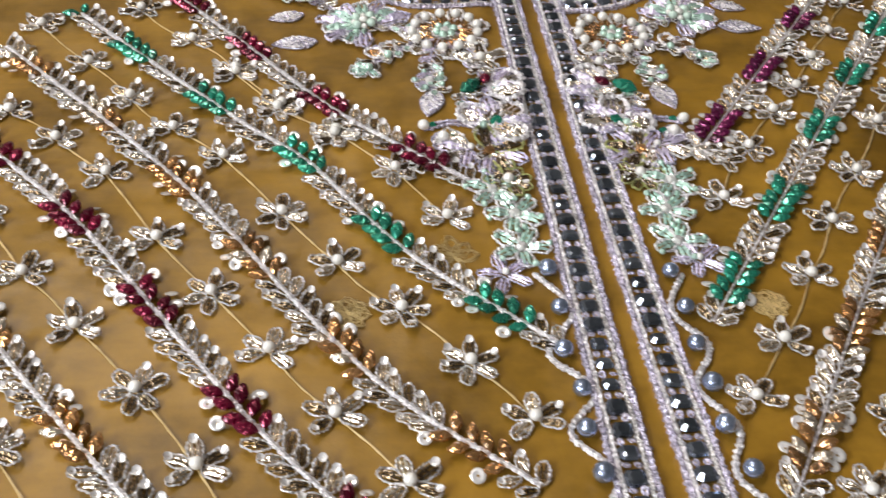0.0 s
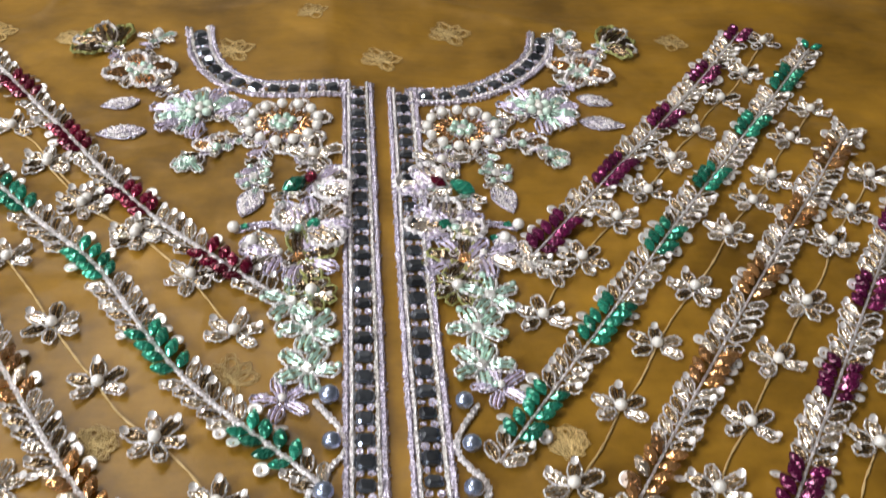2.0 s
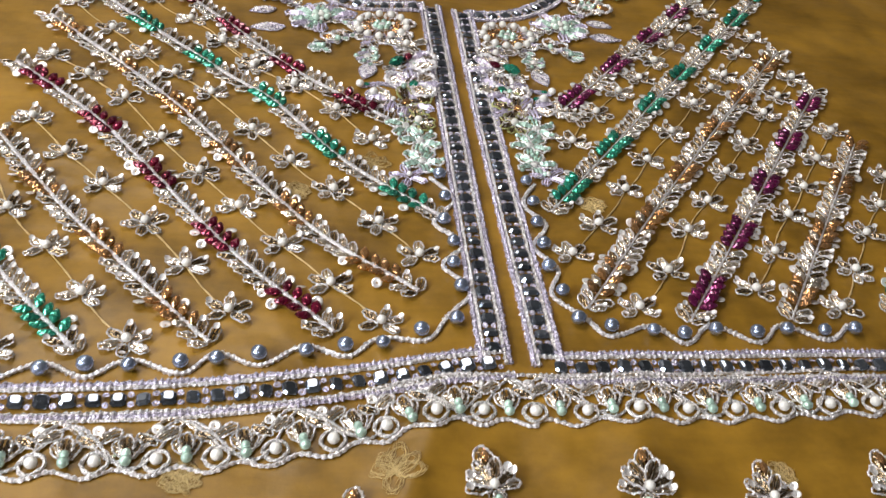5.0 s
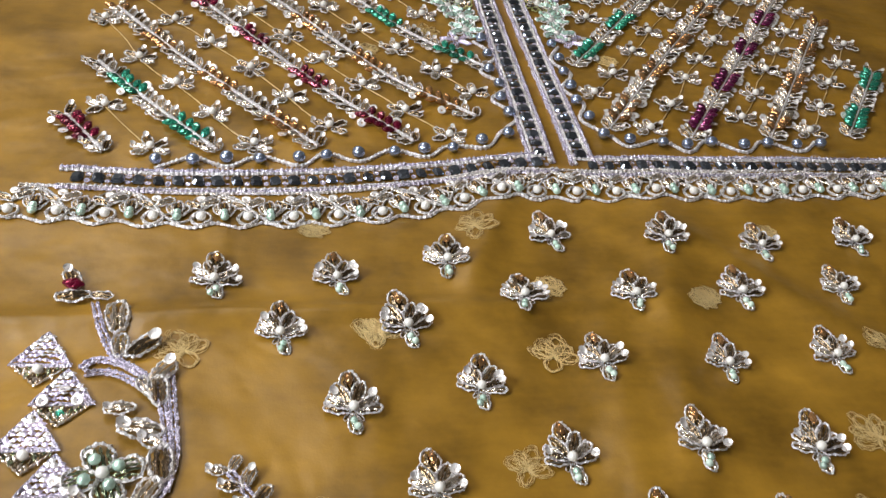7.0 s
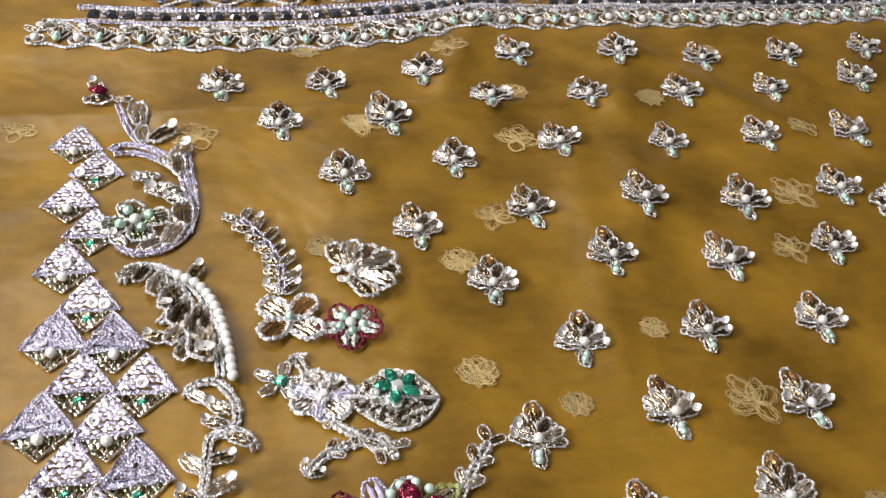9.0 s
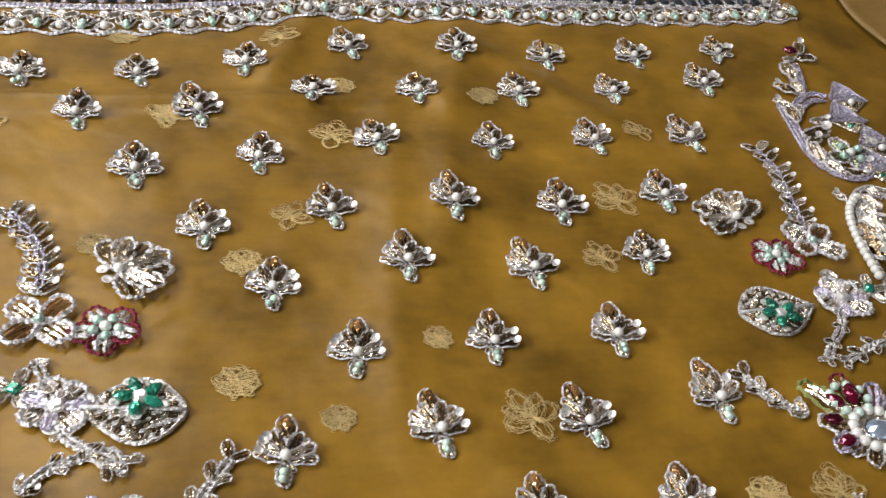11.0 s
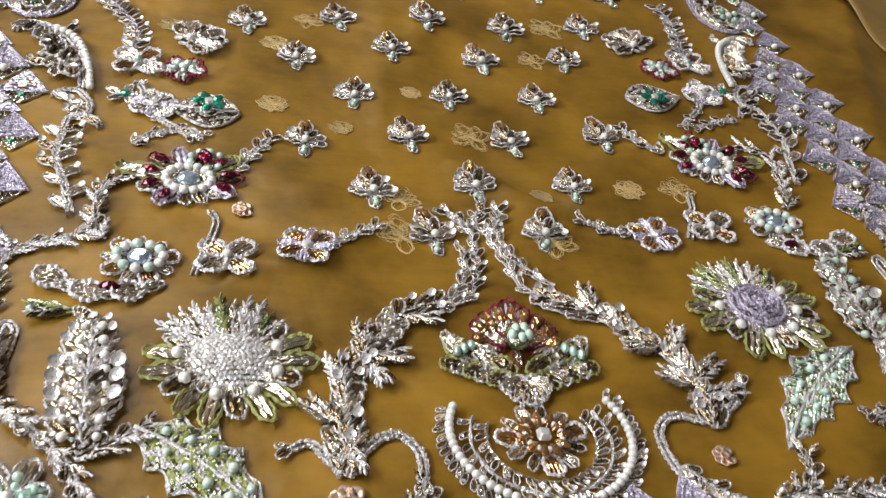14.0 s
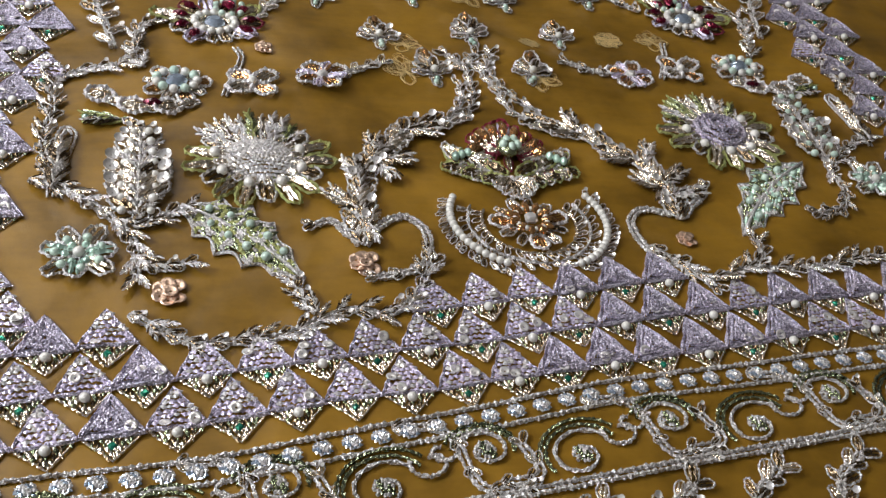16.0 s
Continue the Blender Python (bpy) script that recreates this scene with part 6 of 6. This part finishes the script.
def satin_leaf(x, y, turn, length, width, label="pale lilac satin-stitched leaf", rim=None, core=None):
    key = (round(length, 4), round(width, 4))
    if key not in PAD_LEAF:
        shape, inside = lobed(length, width, 1, 0.0)
        PAD_LEAF[key] = (beads_mesh("pile", inside, (-width, width, 0, length), 0.0012, (0.0007, 0.0010), core or (LILAC, WHITE, WHITE), 31, 0.0012, 0.5, along=lambda px, py: 0.8 if px > 0 else 2.3, stretch=1.8),
                         ring_mesh("rim", shape, 34, 0.0006, rim or LILAC))
    f = thing("satin_leaf", x, y, turn, label, "leaf", "satin leaves")
    part("stitching", PAD_LEAF[key][0], f)
    part("rim", PAD_LEAF[key][1], f)
    return f


def pearl_rosette(x, y, turn):
    f = thing("pearl_rosette", x, y, turn, "round rosette of amber rays ringed with white pearls", "rosette", "neckline rosettes")
    for k in range(7):
        a = math.tau * k / 7 + 0.3
        part("petal", WIDE_PETAL, f, -math.sin(a) * 0.012, math.cos(a) * 0.012, 0.0002, a, 0.75, 0.02)
    for k in range(13):
        a = math.tau * k / 13
        part("pearl", PEARL_MID, f, math.cos(a) * 0.0158, math.sin(a) * 0.0150, 0.0012, 0, 1.15)
    for k in range(22):
        a = math.tau * k / 22
        part("amber_ray", RAY, f, -math.sin(a) * 0.0062, math.cos(a) * 0.0060, 0.0012, a, 0.95, label="amber bugle bead")
    for k in range(6):
        a = math.tau * k / 6
        part("mint_bead", MINT_BALL, f, math.cos(a) * 0.0042, math.sin(a) * 0.0042, 0.0016, 0, 1.0, label="mint glass bead")
    part("crystal", CLEAR_GEM, f, 0, 0, 0.0022, 0.4, 0.9, label="clear crystal")


def mint_rosette(x, y, turn):
    f = thing("mint_rosette", x, y, turn, "mint and white beaded carnation with pearls", "rosette", "neckline rosettes")
    for k in range(11):
        a = -2.2 + 4.4 * k / 10
        part("petal", MINT_PETAL if k % 2 else LILAC_PETAL, f, -math.sin(a) * 0.006, math.cos(a) * 0.006, 0.0004, a, rnd.uniform(1.15, 1.45), 0.08)
        part("mint_ray", MINT_RAY, f, -math.sin(a) * 0.0045, math.cos(a) * 0.0045, 0.0018, a, 0.9, 0.1, label="mint bugle bead")
    for k in range(8):
        a = math.tau * k / 8
        part("pearl", TINY_PEARL if k % 2 else MPEARL, f, math.cos(a) * 0.0052, math.sin(a) * 0.0045, 0.0024)
    part("pearl", PEARL_MID, f, 0, 0, 0.0026)


def mint_flower(x, y, turn, size=1.0):
    blossom("mint_flower", x, y, turn, 5, (MINT_PETAL,), size, "five-petalled mint bead flower with a pale heart", CLEAR_GEM, 0.8, ring=((5, MINT_BALL, 0.0105 * size, 0.7, "bead"),), group="mint flowers")


NECK = [
    (-1, [(-0.0448, 0.2997), (-0.0829, 0.3105), (-0.1152, 0.3497), (-0.1330, 0.3738), (-0.1111, 0.3849), (-0.1119, 0.3234), (-0.0819, 0.2709), (-0.0728, 0.2818), (-0.0555, 0.2603), (-0.0537, 0.2534), (-0.0310, 0.2759), (-0.0300, 0.2542), (-0.0422, 0.2497), (-0.0342, 0.2479), (-0.0299, 0.2278), (-0.0356, 0.2245), (-0.0352, 0.2081), (-0.0427, 0.2109), (-0.0301, 0.1888), (-0.0536, 0.2174), (-0.0612, 0.2254), (-0.1155, 0.2966)]),
    (1, [(0.0355, 0.2992), (0.0736, 0.3172), (0.1000, 0.3552), (0.1181, 0.3863), (0.0977, 0.3944), (0.0951, 0.3318), (0.0735, 0.2780), (0.0619, 0.2873), (0.0477, 0.2658), (0.0470, 0.2585), (0.0244, 0.2742), (0.0205, 0.2541), (0.0355, 0.2511), (0.0262, 0.2491), (0.0224, 0.2292), (0.0266, 0.2261), (0.0286, 0.2081), (0.0363, 0.2112), (0.0243, 0.1917), (0.0458, 0.2198), (0.0523, 0.2284), (0.1025, 0.3089)]),
]
for m, c in NECK:
    pearl_rosette(*c[0], 0.2)
    mint_rosette(*c[1], 0.9 * -m)
    for a, b, n in ((3, 2, 2), (2, 1, 2), (1, 0, 2), (0, 7, 2), (7, 6, 2), (0, 8, 3), (8, 9, 2), (0, 10, 3), (10, 11, 2), (11, 14, 2), (14, 16, 2), (16, 18, 2), (12, 15, 2), (4, 2, 2)):
        (ax, ay), (bx, by) = c[a], c[b]
        spray("neck_sprig", [(ax, ay), ((ax + bx) / 2 + 0.002 * m, (ay + by) / 2 + 0.002), (bx, by)], "silver and lilac leaf sprig linking neckline flowers", (LEAF_LIGHT, LILAC_PETAL, LEAF, MINT_PETAL), 0.8, 0.0068, 0.0007, LILAC, "neckline sprigs", 45, tips=0.35)
    blossom("amber_flower", *c[2], 0.4 * m, 8, (LEAF_LIGHT, AMBER_PETAL), 1.15, "champagne petalled flower with mint and clear crystals", CLEAR_GEM, ring=((6, MINT_BALL, 0.005, 0.9, "mint_bead"), (6, SEQ, 0.009, 0.9, "sequin")), group="neckline flowers")
    blossom("olive_leaf_cluster", *c[3], 1.1 * -m, 5, (GREEN_LEAF, LEAF), 1.55, "olive-edged smoky leaf cluster", TINY_PEARL, spread=2.6, category="leaves", group="neckline leaves")
    blossom("mint_bud", *c[4], 0.2, 5, (MINT_PETAL, LEAF_LIGHT), 0.75, "small mint and silver bud", PEARL_MID, group="neckline buds")
    satin_leaf(*c[5], 1.9 * -m, 0.017, 0.009)
    satin_leaf(c[21][0] - 0.010 * m, c[21][1] + 0.001, 1.75 * -m, 0.021, 0.0105)
    blossom("mint_sprig", *c[6], 1.5 * -m, 5, (MINT_PETAL, MINT_PETAL), 0.75, "small sprig of mint bead leaves", MINT_BALL, spread=2.6, category="sprig", group="mint sprigs")
    blossom("lilac_bud", *c[7], 0.6 * -m, 4, (LILAC_PETAL, AMBER_PETAL), 0.8, "lilac bud with an amber crystal", MINT_BALL, spread=2.5, group="neckline buds")
    mint_flower(*c[8], 0.1, 0.65)
    satin_leaf(*c[9], 3.14 + 0.25 * m, 0.020, 0.010)
    for k in range(2):
        satin_leaf(c[10][0] + 0.008 * m, c[10][1] - 0.002, (1.25 if k else 1.9) * m, 0.017, 0.0075)
    blossom("dragonfly", *c[10], 0.0, 4, (LEAF, LEAF_LIGHT), 0.95, "silver winged motif with bugle bead wings", PEARL_MID, spread=5.2, category="motif", group="winged motifs")
    blossom("eye_petal", *c[11], 1.3 * m, 4, (WIDE_PETAL, LILAC_PETAL), 1.15, "wide lilac petal set with a ruby crystal", None, spread=2.0, group="neckline petals")
    part("ruby_drop", DROPS["ruby"], thing("ruby_stud", *c[13], 0.5 * m, "single ruby crystal on a lilac petal", "crystal", "ruby studs"), 0, 0.004, 0.0028, 0.3, 0.9)
    part("emerald_drop", DROPS["emerald"], thing("emerald_stud", *c[12], 0.5 * m, "single green crystal edged with lime thread", "crystal", "green studs"), 0, -0.002, 0.0008, 0.4 * m, 1.35)
    blossom("white_petal_flower", *c[14], 0.3 * m, 5, (WIDE_PETAL, LILAC_PETAL), 1.15, "white petalled flower with a green crystal", DARK_GEM, 0.9, spread=4.6, group="neckline flowers")
    blossom("bead_spray", *c[15], 0.9 * m, 5, (LILAC_PETAL, LEAF), 1.1, "lilac and smoky bead petals", MINT_BALL, spread=3.6, group="neckline petals")
    blossom("bead_spray", *c[16], 1.3 * m, 6, (LILAC_PETAL, GREEN_LEAF), 1.2, "lilac and olive bead petals", AMBER_STUD, spread=4.0, group="neckline petals")
    blossom("bead_spray", *c[17], 2.2 * -m, 4, (LEAF_LIGHT, LILAC_PETAL), 1.1, "silver and lilac bead petals", TINY_PEARL, spread=3.0, group="neckline petals")
    blossom("lime_burst", *c[18], 0.0, 9, (GREEN_LEAF,), 0.75, "burst of lime thread round a white pearl", PEARL_BIG, group="lime bursts")
    satin_leaf(c[19][0], c[19][1] + 0.006, 3.14, 0.014, 0.009)
    for k, q in enumerate((c[19], c[20])):
        f = thing("pearl_drop", *q, 0, "white pearl beside a green bead", "pearl", "pearl drops")
        part("pearl", PEARL_BIG, f, 0, 0, 0.0008, 0, 1.1)
        part("green_bead", DARK_GEM, f, 0.004 * -m, 0.002, 0.0006, 0.4, 0.55)
    spray("neck_tendril", [c[15], ((c[15][0] + c[20][0]) / 2, (c[15][1] + c[20][1]) / 2 + 0.004), c[20]], "short lilac corded stem with beads", (), group="neckline stems", mat=LILAC, cord=0.0008)
    spray("neck_tendril", [c[17], (c[17][0] + 0.014 * m, c[17][1] - 0.004), (c[17][0] + 0.026 * m, c[17][1] - 0.012)], "lilac corded stem with leaves joining the vine", LEAVES, 0.85, 0.008, group="neckline stems")
for way, small in (([(-0.0371, 0.1842), (-0.0303, 0.1695), (-0.0305, 0.1508)], [(-0.0384, 0.1371)]), ([(0.0365, 0.1877), (0.0297, 0.1701), (0.0295, 0.1514)], [(0.0348, 0.1414)])):
    for k, (x, y) in enumerate(way):
        mint_flower(x, y, 0.4 * k, 1.0)
    blossom("lilac_flower", *small[0], 0.3, 5, (LILAC_PETAL,), 0.75, "small lilac thread flower with a pearl", TINY_PEARL, group="lilac flowers")
